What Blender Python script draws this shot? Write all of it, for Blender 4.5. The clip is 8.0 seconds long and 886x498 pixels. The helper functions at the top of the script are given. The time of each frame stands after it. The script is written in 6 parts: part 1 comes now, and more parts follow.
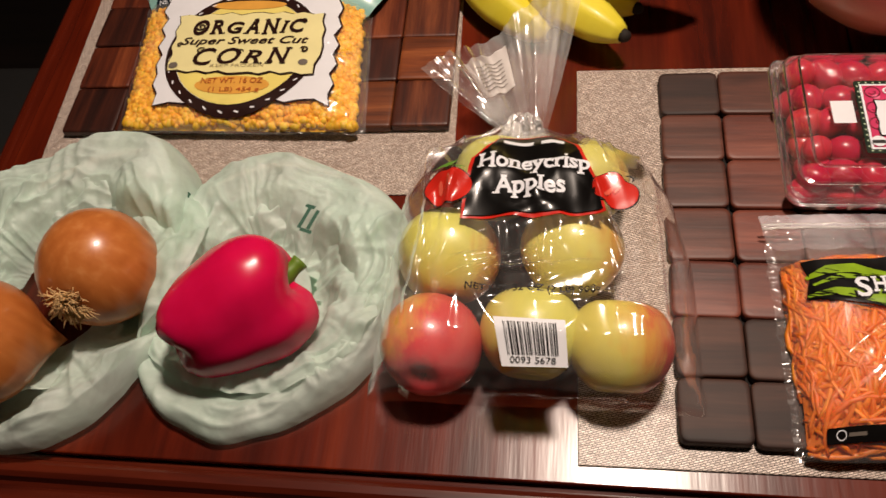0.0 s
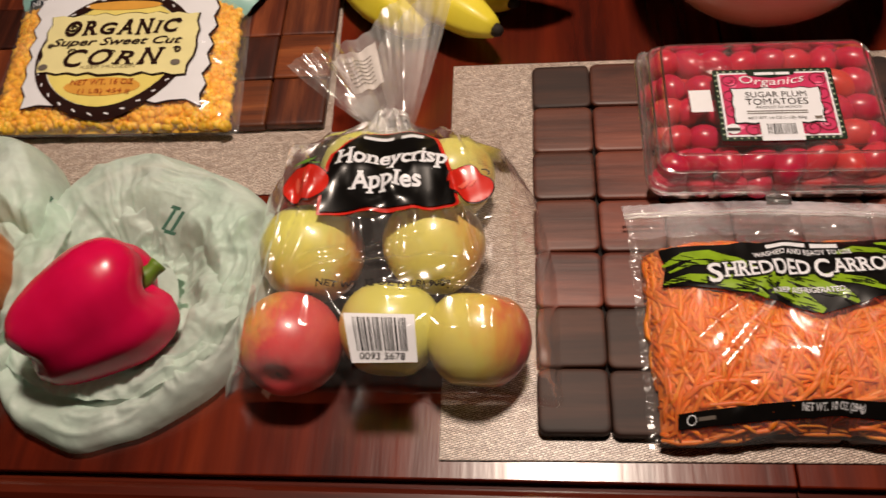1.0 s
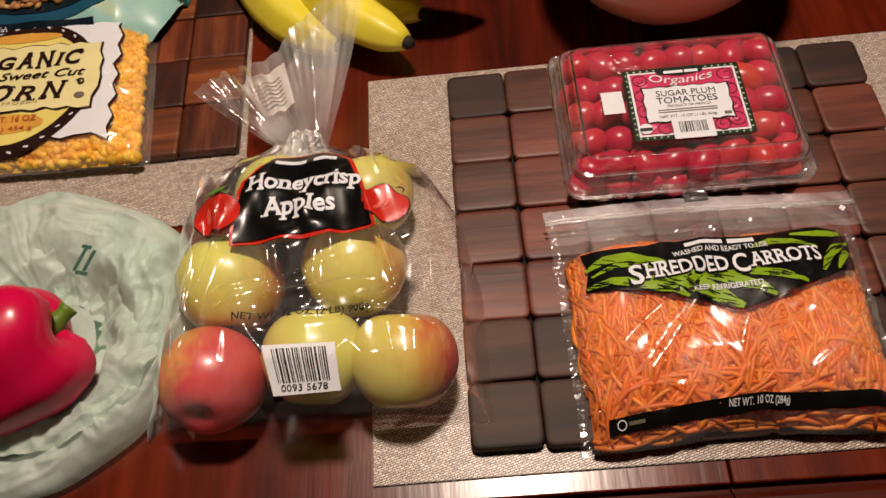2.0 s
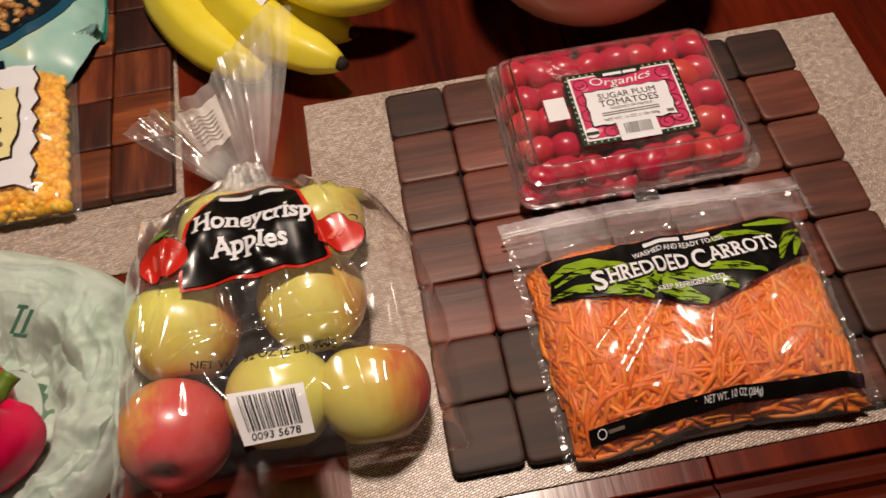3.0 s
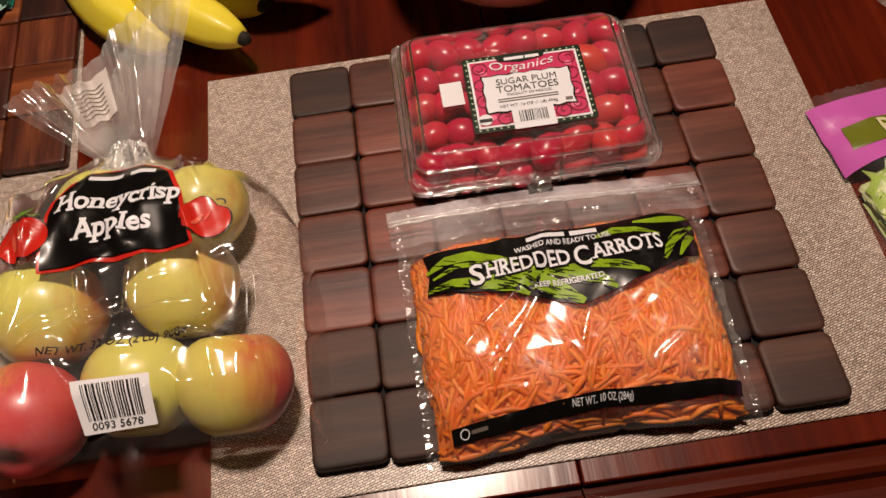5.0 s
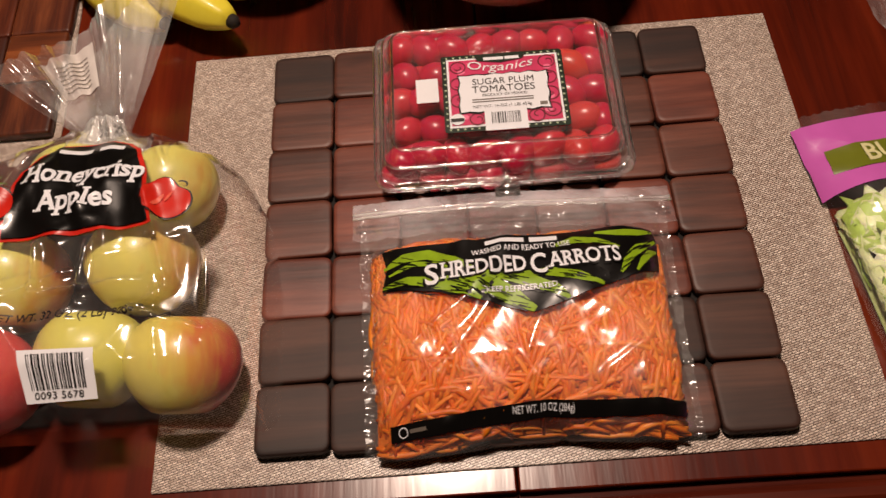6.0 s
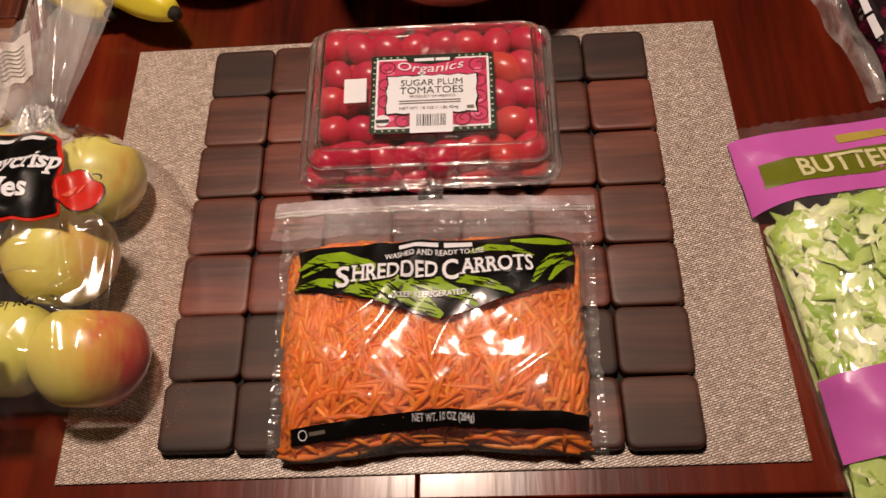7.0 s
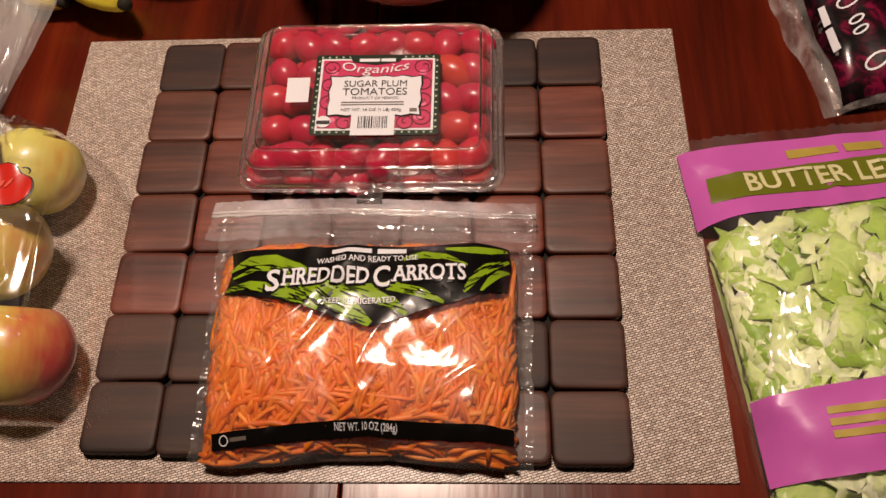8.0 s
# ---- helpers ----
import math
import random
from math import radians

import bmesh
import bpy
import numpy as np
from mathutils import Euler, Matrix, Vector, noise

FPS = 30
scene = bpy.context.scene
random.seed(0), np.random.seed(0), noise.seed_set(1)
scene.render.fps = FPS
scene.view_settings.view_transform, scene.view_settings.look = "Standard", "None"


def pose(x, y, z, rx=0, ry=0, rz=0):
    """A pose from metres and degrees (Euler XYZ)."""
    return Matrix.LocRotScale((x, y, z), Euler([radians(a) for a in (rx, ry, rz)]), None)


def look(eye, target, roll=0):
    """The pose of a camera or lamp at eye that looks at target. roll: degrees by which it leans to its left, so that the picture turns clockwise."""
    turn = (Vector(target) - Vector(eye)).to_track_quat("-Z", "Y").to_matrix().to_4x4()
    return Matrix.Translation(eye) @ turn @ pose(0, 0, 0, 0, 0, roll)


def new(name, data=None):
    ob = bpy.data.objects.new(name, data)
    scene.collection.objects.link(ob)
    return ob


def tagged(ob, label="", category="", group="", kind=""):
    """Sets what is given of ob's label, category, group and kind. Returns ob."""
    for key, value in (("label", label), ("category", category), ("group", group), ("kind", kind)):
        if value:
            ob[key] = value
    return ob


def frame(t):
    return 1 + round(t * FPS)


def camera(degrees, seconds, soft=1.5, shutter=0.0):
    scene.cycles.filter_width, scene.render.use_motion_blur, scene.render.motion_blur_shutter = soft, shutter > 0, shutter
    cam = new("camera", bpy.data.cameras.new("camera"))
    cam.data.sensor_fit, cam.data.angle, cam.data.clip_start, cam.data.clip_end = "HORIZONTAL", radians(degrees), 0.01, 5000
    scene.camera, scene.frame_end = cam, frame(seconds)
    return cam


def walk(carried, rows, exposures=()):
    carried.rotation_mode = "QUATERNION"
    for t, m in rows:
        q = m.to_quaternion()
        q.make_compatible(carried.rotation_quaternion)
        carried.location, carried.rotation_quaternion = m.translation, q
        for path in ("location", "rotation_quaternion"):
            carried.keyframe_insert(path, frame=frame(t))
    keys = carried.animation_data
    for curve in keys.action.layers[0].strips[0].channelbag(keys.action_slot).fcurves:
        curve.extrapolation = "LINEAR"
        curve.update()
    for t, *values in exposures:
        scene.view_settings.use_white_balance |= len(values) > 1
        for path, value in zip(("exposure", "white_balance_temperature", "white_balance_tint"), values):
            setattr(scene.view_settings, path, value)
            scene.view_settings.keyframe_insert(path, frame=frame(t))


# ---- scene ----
cam = camera(56.7, 8.0, shutter=0.4)
PATH = [
    (0, (-0.244, -0.337, 0.543), (-0.534, 0.678, -1.156), -12.4),
    (0.2, (-0.234, -0.3356, 0.5414), (-0.515, 0.6816, -1.1577), -12.26),
    (0.5, (-0.207, -0.332, 0.537), (-0.465, 0.691, -1.162), -11.9),
    (1, (-0.174, -0.334, 0.53), (-0.375, 0.693, -1.174), -9.8),
    (1.5, (-0.153, -0.33, 0.526), (-0.274, 0.705, -1.181), -7.5),
    (1.7, (-0.147, -0.327, 0.526), (-0.27, 0.708, -1.181), -8.8),
    (2.8, (-0.17, -0.304, 0.525), (-0.119, 0.72, -1.193), -6.1),
    (3, (-0.168, -0.303, 0.522), (-0.091, 0.726, -1.192), -6.3),
    (3.5, (-0.156, -0.294, 0.511), (0.004, 0.718, -1.207), -4.4),
    (4, (-0.124, -0.293, 0.511), (0.015, 0.695, -1.223), -5.4),
    (4.5, (-0.096, -0.297, 0.512), (-0.014, 0.674, -1.234), -5.6),
    (4.7, (-0.09, -0.298, 0.507), (-0.023, 0.68, -1.236), -5.8),
    (5.8, (-0.039, -0.29, 0.509), (-0.08, 0.653, -1.255), -6.8),
    (6, (-0.029, -0.294, 0.508), (-0.078, 0.658, -1.25), -6.6),
    (6.5, (0.006, -0.29, 0.504), (-0.07, 0.653, -1.258), -7.2),
    (7, (0.039, -0.286, 0.504), (-0.061, 0.647, -1.262), -7.3),
    (7.5, (0.065, -0.28, 0.5), (-0.034, 0.644, -1.272), -6.3),
    (8, (0.081, -0.272, 0.499), (-0.023, 0.639, -1.278), -5.8),
]
walk(cam, [(t, look(eye, target, roll)) for t, eye, target, roll in PATH], [(0, -0.14, 6500, 11), (1.5, -0.26, 6550, 11), (3.0, -0.31, 6600, 12), (6.0, -0.32, 6850, 16), (8.0, -0.31, 6900, 17)])

# ---- light and room ----
world = bpy.data.worlds.new("room_world")
scene.world = world
world.use_nodes = True
world.node_tree.nodes["Background"].inputs[0].default_value = (1.0, 0.8, 0.62, 1)
world.node_tree.nodes["Background"].inputs[1].default_value = 0.002


def area(name, loc, target, watts, size, colour):
    data = bpy.data.lights.new(name, "AREA")
    data.shape, data.size, data.energy, data.color = "DISK", size, watts, colour
    ob = new(name, data)
    ob.matrix_world = look(loc, target)
    return ob


area("ceiling_light", (-0.09, 0.25, 1.45), (-0.1, 0.0, 0.0), 27.2, 0.18, (1.0, 0.815, 0.67))


# ---- materials ----
def rgb(h):
    """Linear colour of a hex code."""
    v = [int(h[i:i + 2], 16) / 255 for i in (0, 2, 4)]
    return (*[c / 12.92 if c < 0.04045 else ((c + 0.055) / 1.055) ** 2.4 for c in v], 1)


class Nodes:
    def __init__(self, name):
        self.m = bpy.data.materials.new(name)
        self.m.use_nodes = True
        self.t = self.m.node_tree
        self.b = self.t.nodes["Principled BSDF"]
        self.out = self.t.nodes["Material Output"]

    def add(self, kind, **values):
        n = self.t.nodes.new(kind)
        for k, v in values.items():
            n.inputs[k.replace("_", " ")].default_value = v
        return n

    def link(self, a, b):
        self.t.links.new(a, b)

    def coords(self, stretch=(1, 1, 1), shift=False):
        tc = self.t.nodes.new("ShaderNodeTexCoord")
        mp = self.t.nodes.new("ShaderNodeMapping")
        mp.inputs["Scale"].default_value = stretch
        self.link(tc.outputs["Object"], mp.inputs["Vector"])
        if shift:
            info = self.t.nodes.new("ShaderNodeObjectInfo")
            mul = self.t.nodes.new("ShaderNodeMath")
            mul.operation = "MULTIPLY"
            mul.inputs[1].default_value = 37.0
            self.link(info.outputs["Random"], mul.inputs[0])
            self.link(mul.outputs[0], mp.inputs["Location"])
        return mp.outputs["Vector"]

    def noise(self, vec, scale, detail=4.0, rough=0.55, distortion=0.0):
        n = self.add("ShaderNodeTexNoise", Scale=scale, Detail=detail, Roughness=rough, Distortion=distortion)
        self.link(vec, n.inputs["Vector"])
        return n.outputs["Fac"]

    def ramp(self, fac, stops):
        n = self.t.nodes.new("ShaderNodeValToRGB")
        e = n.color_ramp.elements
        e[0].position, e[0].color = stops[0]
        e[1].position, e[1].color = stops[-1]
        for p, c in stops[1:-1]:
            e.new(p).color = c
        self.link(fac, n.inputs["Fac"])
        return n.outputs["Color"]

    def mix(self, a, b, fac, mode="MIX"):
        n = self.t.nodes.new("ShaderNodeMix")
        n.data_type, n.blend_type = "RGBA", mode
        for sock, v in ((n.inputs[6], a), (n.inputs[7], b), (n.inputs[0], fac)):
            if isinstance(v, (tuple, float, int)):
                sock.default_value = v
            else:
                self.link(v, sock)
        return n.outputs[2]

    def bump(self, height, strength, distance, to=None):
        n = self.add("ShaderNodeBump", Strength=strength, Distance=distance)
        self.link(height, n.inputs["Height"])
        if to is None:
            self.link(n.outputs["Normal"], self.b.inputs["Normal"])
        return n.outputs["Normal"]

    def base(self, colour, rough=0.5, coat=0.0, metal=0.0):
        if isinstance(colour, tuple):
            self.b.inputs["Base Color"].default_value = colour
        else:
            self.link(colour, self.b.inputs["Base Color"])
        self.b.inputs["Roughness"].default_value = rough
        self.b.inputs["Coat Weight"].default_value = coat
        self.b.inputs["Coat Roughness"].default_value = 0.1
        self.b.inputs["Metallic"].default_value = metal
        return self


def plain(name, h, rough=0.4, spread=0.12, scale=60, bump=0.0, coat=0.0):
    """A paint, print or skin with slight unevenness."""
    k = Nodes(name)
    f = k.noise(k.coords(), scale, 5)
    c = rgb(h)
    lo = (*[v * (1 - spread) for v in c[:3]], 1)
    hi = (*[min(1, v * (1 + spread)) for v in c[:3]], 1)
    k.base(k.ramp(f, [(0.3, lo), (0.7, hi)]), rough, coat)
    if bump:
        k.bump(f, bump, 0.002)
    return k.m


def wood(name, dark, mid, light, along="y", scale=1.0, rough=0.25, coat=0.6, shift=False, vary=0.0):
    k = Nodes(name)
    st = {"x": (3, 40, 40), "y": (40, 3, 40)}[along]
    vec = k.coords(tuple(s * scale for s in st), shift)
    vec2 = k.coords((scale * 7, scale * 7, scale * 7), shift)
    a = k.noise(vec, 1.0, 6, 0.6, 0.6)
    b = k.noise(vec, 4.5, 3, 0.6)
    c = k.noise(vec2, 1.0, 3)
    col = k.ramp(a, [(0.28, rgb(dark)), (0.5, rgb(mid)), (0.74, rgb(light))])
    col = k.mix(col, k.ramp(b, [(0.3, (0.55, 0.5, 0.5, 1)), (0.6, (1, 1, 1, 1))]), 0.7, "MULTIPLY")
    col = k.mix(col, k.ramp(c, [(0.3, (0.7, 0.66, 0.64, 1)), (0.7, (1.12, 1.1, 1.1, 1))]), 0.6, "MULTIPLY")
    if vary:
        info = k.t.nodes.new("ShaderNodeObjectInfo")
        tint = k.ramp(info.outputs["Random"], [(0.0, (0.40, 0.41, 0.43, 1)), (0.3, (0.66, 0.63, 0.60, 1)), (0.65, (0.92, 0.80, 0.72, 1)), (1.0, (1.4, 1.02, 0.84, 1))])
        col = k.mix(col, tint, vary, "MULTIPLY")
    k.base(col, rough, coat)
    k.bump(b, 0.12, 0.0015)
    return k.m


def woven(name):
    """Beige woven vinyl cloth: short slanted floats in rows, over darker gaps."""
    k = Nodes(name)
    vec = k.coords()
    warp = k.add("ShaderNodeTexNoise", Scale=260.0, Detail=2.0)
    k.link(vec, warp.inputs["Vector"])
    bent = k.mix(vec, warp.outputs["Color"], 0.0010)
    turn = k.t.nodes.new("ShaderNodeMapping")
    turn.inputs["Rotation"].default_value = (0, 0, radians(-17))
    k.link(bent, turn.inputs["Vector"])
    floats = k.add("ShaderNodeTexBrick", Scale=1000.0)
    floats.offset = 0.37
    for slot, v in (("Mortar Size", 0.30), ("Mortar Smooth", 0.5), ("Bias", 0.0), ("Brick Width", 3.3), ("Row Height", 1.5)):
        floats.inputs[slot].default_value = v
    floats.inputs["Color1"].default_value = rgb("cab7aa")
    floats.inputs["Color2"].default_value = rgb("f8ebe0")
    floats.inputs["Mortar"].default_value = rgb("58453b")
    k.link(turn.outputs[0], floats.inputs["Vector"])
    n = k.noise(k.coords((150, 420, 60)), 1.0, 4, 0.65)
    big = k.noise(vec, 12, 3)
    col = k.mix(floats.outputs["Color"], k.ramp(n, [(0.36, (0.66, 0.63, 0.61, 1)), (0.62, (1.12, 1.1, 1.08, 1))]), 0.7, "MULTIPLY")
    col = k.mix(col, k.ramp(big, [(0.3, (0.9, 0.88, 0.86, 1)), (0.7, (1.04, 1.04, 1.04, 1))]), 0.8, "MULTIPLY")
    k.base(col, 0.36)
    inv = k.add("ShaderNodeMath")
    inv.operation = "SUBTRACT"
    inv.inputs[0].default_value = 1.0
    k.link(floats.outputs["Fac"], inv.inputs[1])
    k.bump(inv.outputs[0], 0.7, 0.0010)
    return k.m


def film(name, haze=0.065, rough=0.15, tint=(0.97, 0.97, 0.97, 1), scale=16.0, bump=0.55, gain=2.0, haze_tint=(0.9, 0.88, 0.85, 1), along=0.55, detail=4):
    """Clear crinkled plastic: mostly let through, some mirrored, a patchy pale haze for milkiness and painted sheen."""
    k = Nodes(name)
    vec = k.coords((1, along, 1))
    f = k.noise(vec, scale, detail, 0.5, 0.8)
    nb = k.bump(f, bump, 0.014, to=False)
    clear = k.add("ShaderNodeBsdfTransparent", Color=tint)
    shine = k.add("ShaderNodeBsdfGlossy", Color=(1, 1, 1, 1), Roughness=rough)
    k.link(nb, shine.inputs["Normal"])
    fres = k.add("ShaderNodeFresnel", IOR=1.5)
    k.link(nb, fres.inputs["Normal"])
    g = k.t.nodes.new("ShaderNodeMath")
    g.operation, g.use_clamp = "MULTIPLY", True
    g.inputs[1].default_value = gain
    k.link(fres.outputs[0], g.inputs[0])
    m1 = k.t.nodes.new("ShaderNodeMixShader")
    k.link(g.outputs[0], m1.inputs[0])
    k.link(clear.outputs[0], m1.inputs[1])
    k.link(shine.outputs[0], m1.inputs[2])
    dif = k.add("ShaderNodeBsdfDiffuse", Color=haze_tint)
    m2 = k.t.nodes.new("ShaderNodeMixShader")
    # Uneven haze paints soft pale sheen over the film, besides its own milkiness.
    lo, hi = haze * 0.45, min(0.9, haze * 2.1)
    k.link(k.ramp(k.noise(vec, scale * 0.9, 3, 0.55, 1.2), [(0.40, (lo, lo, lo, 1)), (0.68, (hi, hi, hi, 1))]), m2.inputs[0])
    k.link(m1.outputs[0], m2.inputs[1])
    k.link(dif.outputs[0], m2.inputs[2])
    k.link(m2.outputs[0], k.out.inputs["Surface"])
    return k.m


def produce_film(name):
    """Thin, milky, pale green carrier plastic with fine straight crinkles."""
    k = Nodes(name)
    vec = k.coords()
    warp = k.add("ShaderNodeTexNoise", Scale=22.0, Detail=3.0)
    k.link(vec, warp.inputs["Vector"])
    bent = k.mix(vec, warp.outputs["Color"], 0.05)
    facets = k.add("ShaderNodeTexVoronoi", Scale=34.0)
    k.link(bent, facets.inputs["Vector"])
    small = k.add("ShaderNodeTexVoronoi", Scale=95.0)
    k.link(bent, small.inputs["Vector"])
    f = k.mix(facets.outputs["Distance"], small.outputs["Distance"], 0.3)
    nb = k.bump(f, 0.20, 0.005, to=False)
    col = k.ramp(k.noise(vec, 14, 3), [(0.3, rgb("d6f0e0")), (0.7, rgb("ecfaf2"))])
    dif = k.add("ShaderNodeBsdfDiffuse")
    tra = k.add("ShaderNodeBsdfTranslucent")
    for s in (dif, tra):
        k.link(col, s.inputs["Color"])
        k.link(nb, s.inputs["Normal"])
    gl = k.add("ShaderNodeBsdfGlossy", Color=(1, 1, 1, 1), Roughness=0.5)
    k.link(nb, gl.inputs["Normal"])
    tr = k.add("ShaderNodeBsdfTransparent", Color=(0.88, 0.95, 0.88, 1))
    prev = dif.outputs[0]
    for s, fac in ((tra, 0.26), (gl, 0.035)):
        m = k.t.nodes.new("ShaderNodeMixShader")
        m.inputs[0].default_value = fac
        k.link(prev, m.inputs[1])
        k.link(s.outputs[0], m.inputs[2])
        prev = m.outputs[0]
    m = k.t.nodes.new("ShaderNodeMixShader")
    g = k.ramp(k.noise(vec, 17, 5, 0.6, 0.8), [(0.35, (0.08, 0.08, 0.08, 1)), (0.68, (0.40, 0.40, 0.40, 1))])
    k.link(g, m.inputs[0])
    k.link(prev, m.inputs[1])
    k.link(tr.outputs[0], m.inputs[2])
    k.link(m.outputs[0], k.out.inputs["Surface"])
    return k.m


def apple_skin(name, ground, blush, amount):
    """Ground colour with a streaky blush on the local +x side."""
    k = Nodes(name)
    vec = k.coords()
    sep = k.t.nodes.new("ShaderNodeSeparateXYZ")
    k.link(vec, sep.inputs[0])
    big = k.noise(k.coords((26, 26, 26), True), 1.0, 2, 0.5, 0.4)
    streak = k.noise(k.coords((170, 170, 20), True), 1.0, 4, 0.65)

    def madd(a, f, b):
        m = k.t.nodes.new("ShaderNodeMath")
        m.operation = "MULTIPLY_ADD"
        k.link(a, m.inputs[0])
        m.inputs[1].default_value = f
        if isinstance(b, float):
            m.inputs[2].default_value = b
        else:
            k.link(b, m.inputs[2])
        return m.outputs[0]

    side = madd(sep.outputs["X"], 15.0, 0.0)
    fac = madd(streak, 0.55, madd(big, 0.8, side))
    col = k.ramp(madd(fac, 0.5, 0.0), [(amount - 0.06, rgb(ground)), (amount + 0.09, rgb("d2a04c")), (amount + 0.25, rgb(blush))])
    specks = k.t.nodes.new("ShaderNodeTexVoronoi")
    specks.inputs["Scale"].default_value = 330
    k.link(vec, specks.inputs["Vector"])
    col = k.mix(col, rgb("e8d49a"), k.ramp(specks.outputs["Distance"], [(0.08, (0.22, 0.22, 0.22, 1)), (0.18, (0, 0, 0, 1))]))
    k.base(col, 0.34, 0.25)
    return k.m


def island(name, stops, rough=0.45, trans=0.0, coat=0.0):
    """One mesh of many pieces, each a shade of its own."""
    k = Nodes(name)
    g = k.t.nodes.new("ShaderNodeNewGeometry")
    col = k.ramp(g.outputs["Random Per Island"], [(p, rgb(c)) for p, c in stops])
    n = k.noise(k.coords(), 120, 4)
    col = k.mix(col, k.ramp(n, [(0.3, (0.8, 0.78, 0.75, 1)), (0.7, (1.1, 1.1, 1.1, 1))]), 0.8, "MULTIPLY")
    k.base(col, rough, coat)
    k.b.inputs["Subsurface Weight"].default_value = trans
    k.b.inputs["Subsurface Radius"].default_value = (0.004, 0.003, 0.001)
    k.bump(n, 0.15, 0.001)
    return k.m


M_TABLE = wood("varnished_cherry", "38110a", "601d0c", "782b11", "y", 0.55, 0.25, 0.25)
M_EDGE = wood("varnished_cherry_edge", "2c0c06", "541b0d", "702a12", "x", 0.6, 0.30, 0.3)
M_TILES = {
    "g": wood("smoked_wood_grey", "1c0e0a", "3a2218", "5a3a2c", "x", 0.9, 0.62, 0.0, True, 0.4),
    "d": wood("smoked_wood_dark", "1a0d09", "341e16", "523426", "x", 0.9, 0.65, 0.0, True, 0.4),
    "b": wood("smoked_wood_brown", "2e1710", "5e3527", "865242", "x", 0.9, 0.5, 0.0, True, 0.4),
    "r": wood("smoked_wood_red", "3a1810", "6e3729", "965643", "x", 0.9, 0.5, 0.0, True, 0.4),
}
M_TILES2 = {
    "w": wood("red_wood", "28100a", "5a2814", "90502e", "y", 1.4, 0.45, 0.05, True, 0.5),
    "k": wood("red_wood_dark", "190a06", "3a180e", "5c2c1a", "y", 1.4, 0.45, 0.05, True, 0.5),
    "o": wood("red_wood_orange", "46200f", "80421f", "ae6636", "x", 1.4, 0.45, 0.05, True, 0.4),
}
M_MAT = woven("woven_vinyl")
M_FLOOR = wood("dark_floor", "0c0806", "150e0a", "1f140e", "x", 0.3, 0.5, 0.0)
# Wall and ceiling colours are darkened to cut bounced light; both stay unseen.
M_WALL = plain("darkened_wall_paint", "45372c", 0.8, 0.05, 8, 0.05)
M_CEIL = plain("darkened_ceiling_paint", "84776b", 0.85, 0.03, 8, 0.05)
M_FILM = film("clear_film", 0.035, 0.12, scale=13.0, bump=0.42, gain=1.7)
M_FILM_AP = film("apple_bag_film", 0.038, 0.13, scale=26.0, bump=0.20, gain=2.2, along=0.14, detail=1)
M_FILM_CA = film("carrot_bag_film", 0.045, 0.19, scale=16.0, bump=0.42, gain=2.4, along=0.7, detail=3)
M_ZIP = film("zip_film", 0.10, 0.10, scale=20.0, bump=0.6, gain=1.8, haze_tint=(0.86, 0.84, 0.88, 1))
M_ZIPTOP = film("zip_band_film", 0.22, 0.14, scale=20.0, bump=0.2, gain=1.6, haze_tint=(0.86, 0.83, 0.88, 1))
M_SHELL = film("clear_shell_plastic", 0.028, 0.07, scale=22.0, bump=0.20, gain=3.2)
M_BACK = plain("felt_backing", "17110e", 0.9, 0.1)
M_MINT = produce_film("mint_carrier_film")
M_BLACK = plain("black_print", "0d0b0a", 0.3, 0.2, 60, 0.0, 0.3)
M_WHITE = plain("white_print", "e8e9ee", 0.35, 0.03)
M_PAPER = plain("white_paper_label", "e6e6ea", 0.55, 0.04)
M_REDP = plain("red_print", "c9281c", 0.3, 0.12, 60, 0.0, 0.3)
M_PALERED = plain("pale_red_print", "e0604c", 0.3, 0.12, 60, 0.0, 0.3)
M_INK = plain("grey_ink", "6e655c", 0.5, 0.1)
M_DARKINK = plain("dark_ink", "1e1714", 0.5, 0.1)


def ground_wave(name, lo, hi, scale, stretch, rough, coat=0.0):
    k = Nodes(name)
    f = k.noise(k.coords(stretch), scale, 5, 0.6)
    k.base(k.ramp(f, [(0.3, rgb(lo)), (0.7, rgb(hi))]), rough, coat)
    k.bump(f, 0.08, 0.001)
    return k.m


# ---- mesh helpers ----
ORIGIN = {}


def mesh_of(name, bm, mat, smooth=True):
    me = bpy.data.meshes.new(name)
    bm.to_mesh(me)
    bm.free()
    me.polygons.foreach_set("use_smooth", [smooth] * len(me.polygons))
    for m in mat if isinstance(mat, (list, tuple)) else (mat,):
        me.materials.append(m)
    return me


def thing(name, loc, label, category, group="", kind=""):
    ob = new(name)
    ob.location = loc
    ob.empty_display_size = 0.02
    ORIGIN[ob] = Vector(loc)
    return tagged(ob, label, category, group, kind)


def part(name, bm, mat, parent, label="", smooth=True, kind=""):
    """Links a bmesh in world places as one mesh under a thing or a part."""
    bm.transform(Matrix.Translation(-ORIGIN[parent]))
    ob = new(name, mesh_of(name, bm, mat, smooth))
    ob.parent = parent
    ORIGIN[ob] = ORIGIN[parent]
    return tagged(ob, label, kind=kind)


def solo(name, bm, mat, loc, label, category, group="", kind="", smooth=True):
    bm.transform(Matrix.Translation(-Vector(loc)))
    ob = new(name, mesh_of(name, bm, mat, smooth))
    ob.location = loc
    ORIGIN[ob] = Vector(loc)
    return tagged(ob, label, category, group, kind)


